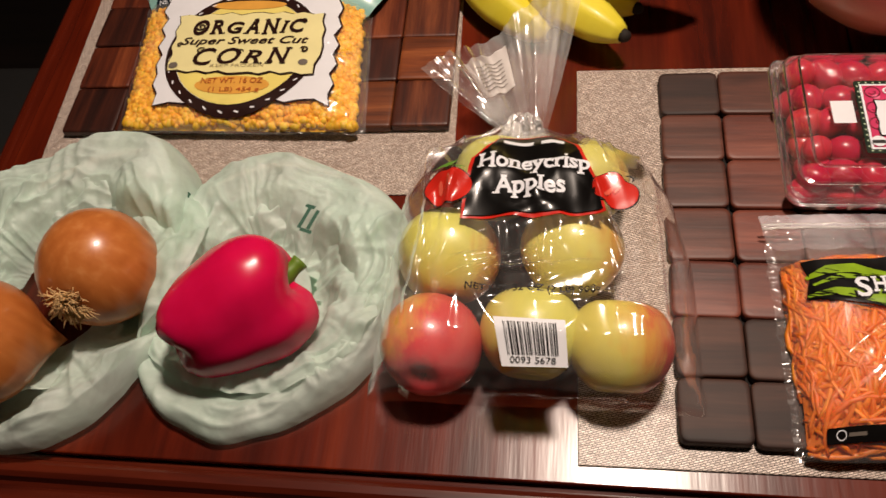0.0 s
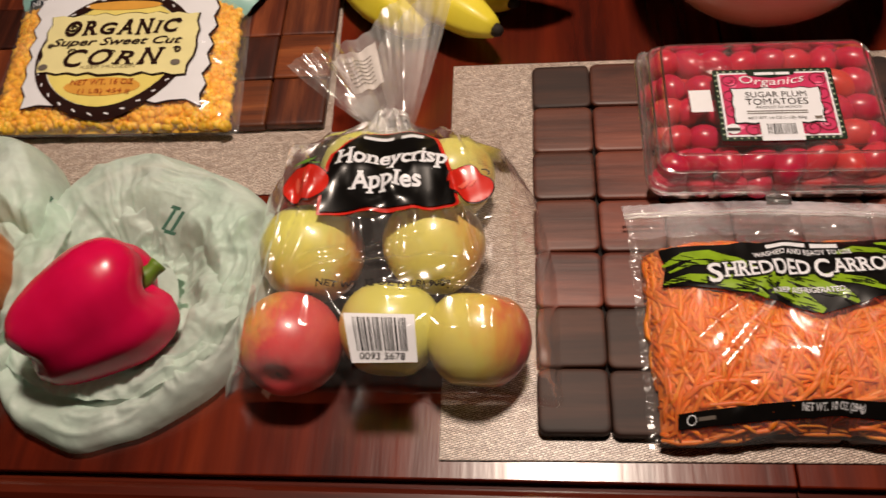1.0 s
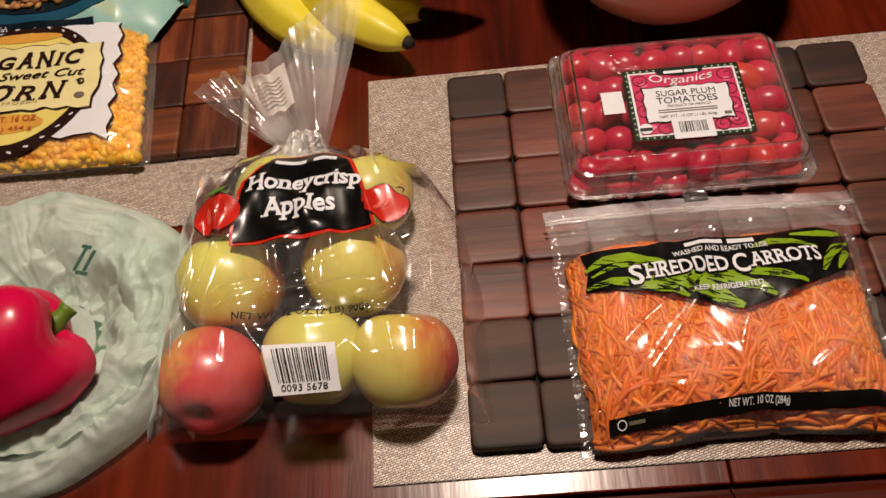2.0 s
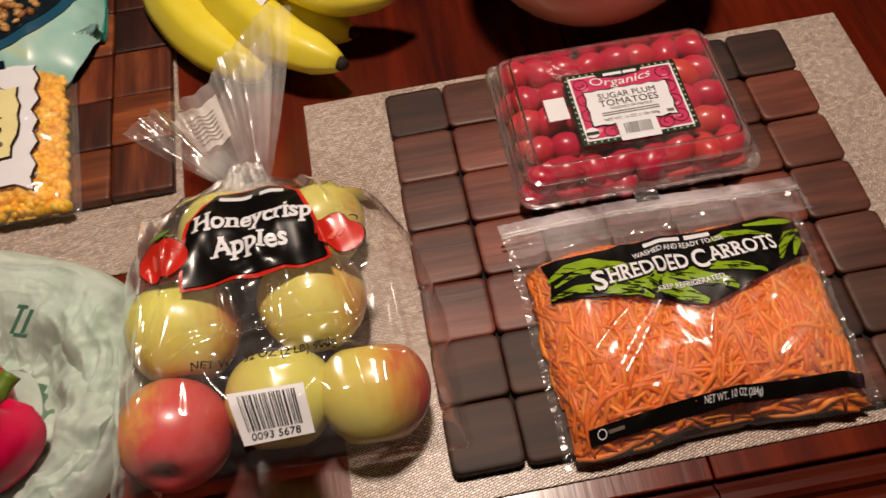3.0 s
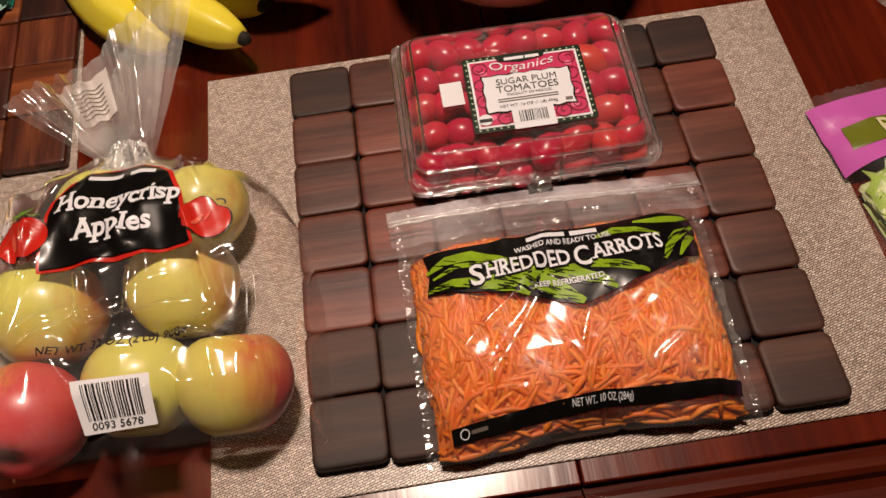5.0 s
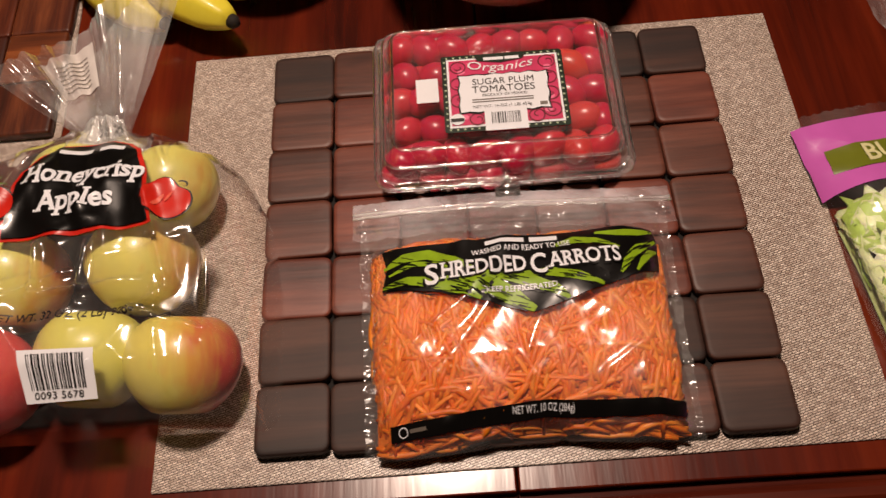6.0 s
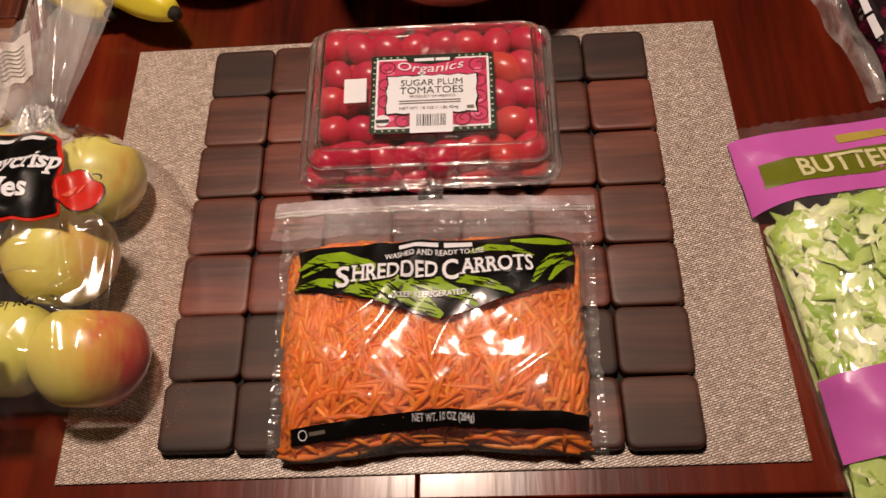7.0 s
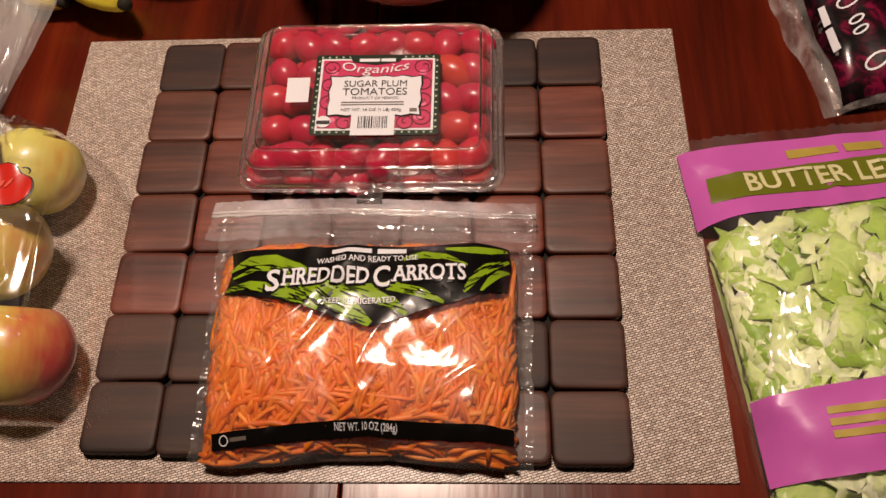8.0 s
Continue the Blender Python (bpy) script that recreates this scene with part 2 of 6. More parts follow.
def box(x0, x1, y0, y1, z0, z1, bevel=0.0, seg=2):
    bm = bmesh.new()
    bmesh.ops.create_cube(bm, size=1)
    for v in bm.verts:
        v.co = Vector((x0 + (v.co.x + 0.5) * (x1 - x0), y0 + (v.co.y + 0.5) * (y1 - y0), z0 + (v.co.z + 0.5) * (z1 - z0)))
    if bevel:
        bmesh.ops.bevel(bm, geom=bm.edges[:], offset=bevel, segments=seg, affect="EDGES", profile=0.5)
    return bm


def sheet(nu, nv, f, loop=False):
    bm = bmesh.new()
    rows = [[bm.verts.new(f(i / nu, j / nv)) for i in range(nu if loop else nu + 1)] for j in range(nv + 1)]
    for j in range(nv):
        for i in range(nu):
            i2 = (i + 1) % nu if loop else i + 1
            bm.faces.new((rows[j][i], rows[j][i2], rows[j + 1][i2], rows[j + 1][i]))
    return bm


def lathe(profile, n=32, wob=None):
    """profile: (r, z) from the top down; ends close on the axis."""
    bm = bmesh.new()
    rows = []
    for r, z in profile:
        if r < 1e-6:
            rows.append([bm.verts.new((0, 0, z))])
        else:
            ring = []
            for i in range(n):
                a = 2 * math.pi * i / n
                s = wob(a, z) if wob else 1.0
                ring.append(bm.verts.new((r * s * math.cos(a), r * s * math.sin(a), z)))
            rows.append(ring)
    for a, b in zip(rows, rows[1:]):
        for i in range(n):
            j = (i + 1) % n
            if len(a) == 1 and len(b) > 1:
                bm.faces.new((a[0], b[i], b[j]))
            elif len(b) == 1 and len(a) > 1:
                bm.faces.new((a[i], b[0], a[j]))
            elif len(a) > 1:
                bm.faces.new((a[i], b[i], b[j], a[j]))
    return bm


def tube(bm, pts, radii, n=6, squash=1.0, phase=0.0, facet=0.0):
    """Adds a closed tube along points; facet: five soft edges along it."""
    rings = []
    for k, p in enumerate(pts):
        t = (Vector(pts[min(k + 1, len(pts) - 1)]) - Vector(pts[max(k - 1, 0)])).normalized()
        side = t.cross(Vector((0, 0, 1)))
        side = side.normalized() if side.length > 1e-4 else Vector((1, 0, 0))
        up = side.cross(t)
        rings.append([bm.verts.new(Vector(p) + radii[k] * (1 + facet * math.cos(10 * math.pi * i / n)) * (math.cos(phase + 2 * math.pi * i / n) * side + squash * math.sin(phase + 2 * math.pi * i / n) * up)) for i in range(n)])
    for a, b in zip(rings, rings[1:]):
        for i in range(n):
            bm.faces.new((a[i], a[(i + 1) % n], b[(i + 1) % n], b[i]))
    bm.faces.new(rings[0][::-1])
    bm.faces.new(rings[-1])
    return bm


def lift(bm, h, off, step):
    """Cuts a flat drawing into small cells and lays it on the height h(x, y)."""
    bmesh.ops.triangulate(bm, faces=bm.faces[:])
    for axis in (0, 1):
        lo, hi = min(v.co[axis] for v in bm.verts), max(v.co[axis] for v in bm.verts)
        k = math.floor(lo / step) + 1
        while k * step < hi:
            co, no = Vector((0, 0, 0)), Vector((0, 0, 0))
            co[axis], no[axis] = k * step, 1
            bmesh.ops.bisect_plane(bm, geom=bm.verts[:] + bm.edges[:] + bm.faces[:], dist=1e-7, plane_co=co, plane_no=no)
            k += 1
    for v in bm.verts:
        v.co.z = h(v.co.x, v.co.y) + off
    return bm


def flat(*loops):
    bm = bmesh.new()
    for loop in loops:
        bm.faces.new([bm.verts.new((x, y, 0)) for x, y in loop])
    for f in bm.faces:
        if f.normal.z < 0:
            f.normal_flip()
    bm.normal_update()
    for f in bm.faces:
        if f.normal.z < 0:
            f.normal_flip()
    return bm


def rect(cx, cy, w, h, rot=0.0):
    c, s = math.cos(radians(rot)), math.sin(radians(rot))
    return [(cx + a * w / 2 * c - b * h / 2 * s, cy + a * w / 2 * s + b * h / 2 * c) for a, b in ((-1, -1), (1, -1), (1, 1), (-1, 1))]


def oval(cx, cy, rx, ry, n=28, rot=0.0):
    c, s = math.cos(radians(rot)), math.sin(radians(rot))
    return [(cx + rx * math.cos(a) * c - ry * math.sin(a) * s, cy + rx * math.cos(a) * s + ry * math.sin(a) * c) for a in [2 * math.pi * i / n for i in range(n)]]


def ringed(cx, cy, rx, ry, w, n=28, rot=0.0):
    """A ring as quads."""
    a, b = oval(cx, cy, rx, ry, n, rot), oval(cx, cy, rx - w, ry - w, n, rot)
    return [(a[i], a[(i + 1) % n], b[(i + 1) % n], b[i]) for i in range(n)]


def jag(pts, step, amp, rnd):
    """A torn outline along a polygon."""
    out = []
    for k, p in enumerate(pts):
        q = pts[(k + 1) % len(pts)]
        d = Vector((q[0] - p[0], q[1] - p[1]))
        n = max(2, int(d.length / step))
        side = Vector((-d.y, d.x)).normalized()
        for i in range(n):
            o = 0 if i == 0 else amp * (1 if i % 2 else -0.6) * rnd.uniform(0.4, 1.2)
            out.append((p[0] + d.x * i / n + side.x * o, p[1] + d.y * i / n + side.y * o))
    return out


def letters(body, cx, cy, width, height, rot=0.0, bold=0.0, shear=0.0, serif=0.0):
    """Text in the built-in font as a flat mesh of that width and height, with slab feet if serif is given."""
    cu = bpy.data.curves.new("letters", "FONT")
    cu.body, cu.size, cu.offset, cu.shear, cu.resolution_u = body, 1.0, bold, shear, 3
    ob = bpy.data.objects.new("letters", cu)
    scene.collection.objects.link(ob)
    me = bpy.data.meshes.new_from_object(ob.evaluated_get(bpy.context.evaluated_depsgraph_get()))
    bm = bmesh.new()
    bm.from_mesh(me)
    bpy.data.objects.remove(ob)
    bpy.data.meshes.remove(me)
    bpy.data.curves.remove(cu)
    bmesh.ops.remove_doubles(bm, verts=bm.verts[:], dist=1e-5)
    if serif:
        feet = []
        for e in bm.edges:
            a, b = e.verts[0].co, e.verts[1].co
            if e.is_boundary and abs(a.y - b.y) < 0.012 and 0.06 < abs(a.x - b.x) < 0.22:
                inward = 1 if e.link_faces[0].calc_center_median().y > a.y else -1
                feet.append((min(a.x, b.x), max(a.x, b.x), a.y, inward))
        for x0, x1, y, inward in feet:
            for p, q in ((x0 - serif, x0), (x1, x1 + serif)):
                loop = [(p, y), (q, y), (q, y + inward * 0.085), (p, y + inward * 0.085)]
                bm.faces.new([bm.verts.new((u, v, 0)) for u, v in (loop if inward > 0 else loop[::-1])])
    xs, ys = [v.co.x for v in bm.verts], [v.co.y for v in bm.verts]
    x0, x1, y0, y1 = min(xs), max(xs), min(ys), max(ys)
    for v in bm.verts:
        v.co = Vector(((v.co.x - (x0 + x1) / 2) / (x1 - x0) * width, (v.co.y - (y0 + y1) / 2) / (y1 - y0) * height, 0))
    bm.transform(Matrix.Translation((cx, cy, 0)) @ Matrix.Rotation(radians(rot), 4, "Z"))
    return bm


def curl(cx, cy, r, turns, w, start=0.0, way=1):
    """A spiral pen stroke as quads, from the outside in."""
    out, n = [], int(14 * turns)
    for k in range(n):
        quad = []
        for kk, sgn in ((k, 1), (k + 1, 1), (k + 1, -1), (k, -1)):
            u = kk / n
            a = radians(start) + way * 2 * math.pi * turns * u
            q = r * (1 - 0.85 * u) + sgn * w * (0.35 + 0.65 * math.sin(math.pi * (0.1 + 0.85 * u)))
            quad.append((cx + q * math.cos(a), cy + q * math.sin(a)))
        out.append(tuple(quad))
    return out


def nz(x, y, z=0.0):
    return noise.noise((x, y, z))


def ridge(x, y, z=0.0):
    return (1 - abs(nz(x, y, z))) ** 5


def smooth01(t):
    t = min(1, max(0, t))
    return t * t * (3 - 2 * t)


def lerp(x, xs, ys):
    return float(np.interp(x, xs, ys))


def creases(seed, n, xs, ys, turn, spread, long, high, wide=1.0):
    """Straight folds in a film: start, way, length, half width, height."""
    rnd = random.Random(seed)
    out = []
    for _ in range(n):
        a = radians(rnd.gauss(turn, spread))
        out.append((rnd.uniform(*xs), rnd.uniform(*ys), math.cos(a), math.sin(a), long * rnd.uniform(0.35, 1.2), wide * rnd.uniform(0.0022, 0.0052), 1.4 * high * rnd.uniform(-0.6, 1.0)))
    return out


def crease_h(folds, x, y):
    h = 0.0
    for cx, cy, dx, dy, ln, w, a in folds:
        px, py = x - cx, y - cy
        d = py * dx - px * dy
        if abs(d) < 3 * w:
            s = (px * dx + py * dy) / ln
            if 0 < s < 1:
                h += a * math.exp(-(d / w) ** 2) * min(1.0, 6 * s, 6 * (1 - s))
    return h


# ---- room ----
def slab(name, x0, x1, y0, y1, z0, z1, mat, label):
    return solo(name, box(x0, x1, y0, y1, z0, z1), mat, ((x0 + x1) / 2, (y0 + y1) / 2, z0), label, name.split("_")[0], kind="structure", smooth=False)


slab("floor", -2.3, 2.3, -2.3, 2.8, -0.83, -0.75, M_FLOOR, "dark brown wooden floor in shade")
slab("ceiling", -2.3, 2.3, -2.3, 2.8, 1.72, 1.8, M_CEIL, "unseen plain taupe ceiling, darkened to cut bounced light")
slab("wall_north", -2.2, 2.2, 2.7, 2.8, -0.75, 1.72, M_WALL, "unseen plain brown wall, darkened to cut bounced light")
slab("wall_south", -2.2, 2.2, -2.3, -2.2, -0.75, 1.72, M_WALL, "unseen plain brown wall, darkened to cut bounced light")
slab("wall_west", -2.3, -2.2, -2.3, 2.8, -0.75, 1.72, M_WALL, "unseen plain brown wall, darkened to cut bounced light")
slab("wall_east", 2.2, 2.3, -2.3, 2.8, -0.75, 1.72, M_WALL, "unseen plain brown wall, darkened to cut bounced light")


# ---- table ----
def extruded(profile, x0, x1):
    """A moulding with the profile (y, z), from x0 to x1."""
    bm = bmesh.new()
    ends = [[bm.verts.new((x, y, z)) for y, z in profile] for x in (x0, x1)]
    n = len(profile)
    for i in range(n):
        bm.faces.new((ends[0][i], ends[0][(i + 1) % n], ends[1][(i + 1) % n], ends[1][i]))
    bm.faces.new(ends[0][::-1])
    bm.faces.new(ends[1])
    bmesh.ops.recalc_face_normals(bm, faces=bm.faces[:])
    return bm


def dining_table():
    t = thing("dining_table", (0, 0.3, -0.75), "glossy reddish-brown wooden dining table with moulded edge", "table")
    for x0, x1 in ((-0.735, -0.0066), (-0.0054, 0.735)):
        part("table_leaf", box(x0, x1, -0.189, 0.86, -0.028, 0, 0.0012), M_TABLE, t, smooth=False)
    bead = [(-0.1895, -0.028), (-0.1895, -0.007), (-0.1925, -0.0075), (-0.1945, -0.004), (-0.198, -0.0022), (-0.203, -0.0025), (-0.2065, -0.005),
            (-0.2085, -0.011), (-0.212, -0.0125), (-0.2145, -0.0095), (-0.222, -0.0085), (-0.234, -0.011), (-0.241, -0.017), (-0.243, -0.024), (-0.239, -0.034), (-0.20, -0.036)]
    for x0, x1 in ((-0.757, -0.0066), (-0.0054, 0.757)):
        part("edge_moulding", extruded(bead, x0, x1), M_EDGE, t, "rounded double-bead edge moulding", smooth=False)
    side = [(0.0, -0.028), (0.0, -0.001), (0.006, -0.001), (0.007, -0.0035), (0.009, -0.0008), (0.016, -0.0015), (0.0215, -0.006), (0.0225, -0.014), (0.018, -0.03)]
    for sx in (-1, 1):
        bm = extruded(side, -0.189, 0.86)
        for v in bm.verts:
            v.co = Vector((sx * (0.7355 + v.co.y), v.co.x, v.co.z))
        bmesh.ops.recalc_face_normals(bm, faces=bm.faces[:])
        part("edge_moulding", bm, M_TABLE, t, smooth=False)
    part("apron", box(-0.66, 0.66, -0.13, -0.11, -0.13, -0.03, 0.002), M_EDGE, t, smooth=False)
    part("apron", box(-0.66, 0.66, 0.77, 0.79, -0.13, -0.03, 0.002), M_EDGE, t, smooth=False)
    for x in (-0.66, 0.66):
        for y in (-0.1, 0.76):
            leg = lathe([(0, -0.03), (0.035, -0.03), (0.035, -0.14), (0.028, -0.16), (0.036, -0.22), (0.026, -0.5), (0.018, -0.7), (0.024, -0.73), (0.02, -0.75), (0, -0.75)], 16)
            leg.transform(Matrix.Translation((x, y, 0)))
            part("leg", leg, M_EDGE, t)
    return t


dining_table()


def placemat(cx, cy, w, d, rot, label):
    bm = box(-w / 2, w / 2, -d / 2, d / 2, 0.0004, 0.002, 0.0005, 1)
    ob = new("placemat", mesh_of("placemat", bm, M_MAT, False))
    ob.matrix_world = pose(cx, cy, 0, 0, 0, rot)
    return tagged(ob, label, "placemat", "woven placemats")


placemat(-0.003, -0.0005, 0.461, 0.347, 0.7, "beige woven vinyl placemat under a dark tile mat")
placemat(-0.5285, 0.259, 0.372, 0.455, 2.2, "beige woven vinyl placemat under a red-brown tile mat")
placemat(0.514, 0.329, 0.372, 0.455, 1.5, "beige woven vinyl placemat under a dark berry bag")


def tile_mesh(name, w, d, h, mat, dome, corner):
    """One pillowed wooden tile: rounded corners, soft top edges."""
    bm = bmesh.new()

    def ring(inset, z):
        out = []
        r = max(corner - inset * 0.4, 0.001)
        a, b = w / 2 - inset - r, d / 2 - inset - r
        for sx, sy, a0 in ((1, 1, 0), (-1, 1, 90), (-1, -1, 180), (1, -1, 270)):
            for k in range(4):
                t = radians(a0 + 30 * k)
                out.append(bm.verts.new((sx * a + r * math.cos(t), sy * b + r * math.sin(t), z)))
        return out

    rows = [ring(0.0006, 0), ring(0, 0.001), ring(0, h * 0.78), ring(0.0004, h * 0.92), ring(0.0012, h * 0.985), ring(0.0034, h + dome * 0.3), ring(0.013, h + dome)]
    for p, q in zip(rows, rows[1:]):
        for i in range(16):
            bm.faces.new((p[i], p[(i + 1) % 16], q[(i + 1) % 16], q[i]))
    bm.faces.new(rows[-1])
    bm.faces.new(rows[0][::-1])
    return mesh_of(name, bm, mat)


def tile_mat(x0, y0, px, py, gap, rot, mats, tones, dome, corner, label, jit, fan=0.0):
    """Seven by seven tiles on a thin backing; x0, y0 its near left corner; fan: how far the last column slips."""
    rnd = random.Random(5 + int(1000 * px))
    t = thing("tile_mat", (x0 + 3.5 * px, y0 + 3.5 * py, 0.002), label, "table mat", "wooden tile mats")
    t.rotation_euler.z = radians(rot)
    back = box(-3.5 * px + 0.004, 3.5 * px - 0.004, -3.5 * py + 0.004, 3.5 * py - 0.004, 0.0003, 0.0012)
    ob = new("backing", mesh_of("backing", back, M_BACK, False))
    ob.parent = t
    tagged(ob, "thin black fabric backing")
    meshes = {k: [tile_mesh("tile", px - gap, py - gap, h, m, dome, corner) for h in (0.0074, 0.0078, 0.0082)] for k, m in mats.items()}
    for i in range(7):
        for j in range(7):
            ob = new("tile", meshes[tones[j][i]][rnd.randrange(3)])
            ob.parent = t
            ob.location = ((i - 3) * px + rnd.uniform(-jit, jit), (j - 3) * py + rnd.uniform(-jit, jit) - fan * (i / 6) * (1 - j / 6), 0.0014)
            ob.rotation_euler = (radians(rnd.uniform(-0.8, 0.8)), radians(rnd.uniform(-0.8, 0.8)), radians(rnd.uniform(-0.7, 0.7) + (180 if rnd.random() < 0.5 else 0)))
    return t


# wood tones of the dark mat, nearest row first
DARK_TONES = ["gdbbbbg", "ggbrbgg", "rrbbbrb", "brbrbrb", "brrbbbb", "brbbrbr", "dbbbbdd"]

tile_mat(-0.168, -0.160, 0.048, 0.0457, 0.0007, 0.2, M_TILES, DARK_TONES, 0.00015, 0.0055, "dark smoked wooden tile mat with rounded square tiles", 0.0004, 0.005)
# wood tones of the red-brown mat, nearest row first
RED_TONES = ["kwwowow", "wkwwwko", "kwwkwww", "wwowkok", "wkwwwwk", "kwwowkw", "wwkwwow"]

tile_mat(-0.696, 0.098, 0.0502, 0.0522, 0.0008, 1.2, M_TILES2, RED_TONES, 0.0002, 0.002, "red-brown wooden tile mat with streaky square tiles", 0.0003)


# ---- bowl ----
def bowl():
    k = ground_wave("pink_glaze", "c07a62", "d69a80", 9, (1, 1, 3), 0.22, 0.4)
    prof = []
    R, zc = 0.103, 0.103
    for a in range(0, 71, 7):
        prof.append((R * math.cos(radians(a)), zc - R * math.sin(radians(a))))
    prof += [(0.036, 0.004), (0.034, 0.0005), (0, 0.0005)]
    inner = [(0, 0.010)] + [((R - 0.006) * math.cos(radians(a)), zc - (R - 0.006) * math.sin(radians(a))) for a in range(84, -1, -7)]
    bm = lathe(inner + [(R - 0.003, zc + 0.002)] + prof, 56)
    bm.transform(Matrix.Translation((0.022, 0.248, 0)))
    solo("bowl", bm, k, (0.022, 0.248, 0), "round pinkish-brown glazed bowl on the table", "bowl")


bowl()

# ---- bananas ----
M_BANANA = ground_wave("banana_peel", "dccb26", "eedf4e", 14, (1, 1, 1), 0.42, 0.1)
M_TIP = plain("dried_banana_tip", "1d140c", 0.8, 0.3, 200, 0.3)
M_STALK = plain("green_banana_stalk", "8f9a2a", 0.55, 0.2, 90, 0.1)


def banana_bunch():
    t = thing("banana_bunch", (-0.25, 0.3, 0.0), "ripe yellow bananas with dark dried tips", "bananas")
    arcs = [  # plan points from the stalk end to the tip, heights, radius
        ([(-0.245, 0.445), (-0.315, 0.400), (-0.344, 0.330), (-0.324, 0.266), (-0.292, 0.224), (-0.260, 0.199)], (0.055, 0.04, 0.026, 0.021, 0.019, 0.018), 0.0205),
        ([(-0.225, 0.440), (-0.279, 0.390), (-0.298, 0.330), (-0.279, 0.268), (-0.242, 0.215), (-0.199, 0.181)], (0.060, 0.05, 0.038, 0.034, 0.033, 0.033), 0.0215),
        ([(-0.210, 0.430), (-0.250, 0.385), (-0.258, 0.330), (-0.244, 0.285), (-0.220, 0.250), (-0.186, 0.226)], (0.058, 0.04, 0.026, 0.021, 0.02, 0.021), 0.0195),
        ([(-0.205, 0.430), (-0.243, 0.365), (-0.246, 0.315), (-0.226, 0.270), (-0.187, 0.238), (-0.136, 0.232)], (0.066, 0.064, 0.062, 0.058, 0.056, 0.058), 0.0215),
    ]
    for pts, zs, r in arcs:
        fine, rad = [], []
        for k in range(31):
            s = k / 30 * 5
            i = min(4, int(s))
            f = s - i
            p = [Vector((*pts[min(5, max(0, i + d))], zs[min(5, max(0, i + d))])) for d in (-1, 0, 1, 2)]
            q = 0.5 * ((2 * p[1]) + (p[2] - p[0]) * f + (2 * p[0] - 5 * p[1] + 4 * p[2] - p[3]) * f ** 2 + (3 * p[1] - p[0] - 3 * p[2] + p[3]) * f ** 3)
            fine.append(q)
            u = k / 30
            rad.append(r * (lerp(u, [0, 0.12, 0.25, 0.5, 0.75, 0.9, 0.97, 1], [0.35, 0.45, 0.85, 1.0, 0.95, 0.7, 0.42, 0.3])))
        bm = bmesh.new()
        tube(bm, fine, [1.13 * q for q in rad], 20, facet=0.07)
        b = part("banana", bm, M_BANANA, t)
        d = (fine[-1] - fine[-3]).normalized()
        tip = tube(bmesh.new(), [fine[-1] - d * 0.001, fine[-1] + d * 0.004, fine[-1] + d * 0.007], [rad[-1] * 0.95, rad[-1] * 0.85, rad[-1] * 0.5], 9)
        part("dried_tip", tip, M_STALK if zs[5] > 0.05 else M_TIP, b, "greenish cut end" if zs[5] > 0.05 else "black dried tip")
    crown = tube(bmesh.new(), [Vector((-0.215, 0.43, 0.06)), Vector((-0.205, 0.455, 0.062)), Vector((-0.198, 0.475, 0.064))], [0.022, 0.016, 0.012], 10)
    part("crown", crown, M_STALK, t, "cut greenish stalk crown")
    # paper sticker on the second banana
    st = lift(flat(rect(-0.262, 0.252, 0.03, 0.016, -35)), lambda x, y: 0.0540, 0.0004, 0.008)
    part("sticker", st, M_PAPER, t, "small white paper sticker")


banana_bunch()

# ---- onions and pepper in thin green bags ----


def onion_skin():
    k = Nodes("onion_skin")
    vec = k.coords((1, 1, 1))
    lines = k.noise(k.coords((110, 110, 7)), 1.0, 2, 0.5, 0.2)
    blot = k.noise(vec, 14, 1)
    col = k.ramp(lines, [(0.3, rgb("b4662f")), (0.55, rgb("c07238")), (0.75, rgb("cc844a"))])
    col = k.mix(col, k.ramp(blot, [(0.3, (0.93, 0.9, 0.87, 1)), (0.7, (1.04, 1.03, 1.0, 1))]), 0.7, "MULTIPLY")
    k.base(col, 0.30, 0.12)
    k.bump(lines, 0.12, 0.001)
    return k.m


M_ONION = onion_skin()
M_ROOT = plain("dry_roots", "d6b078", 0.8, 0.25, 300)


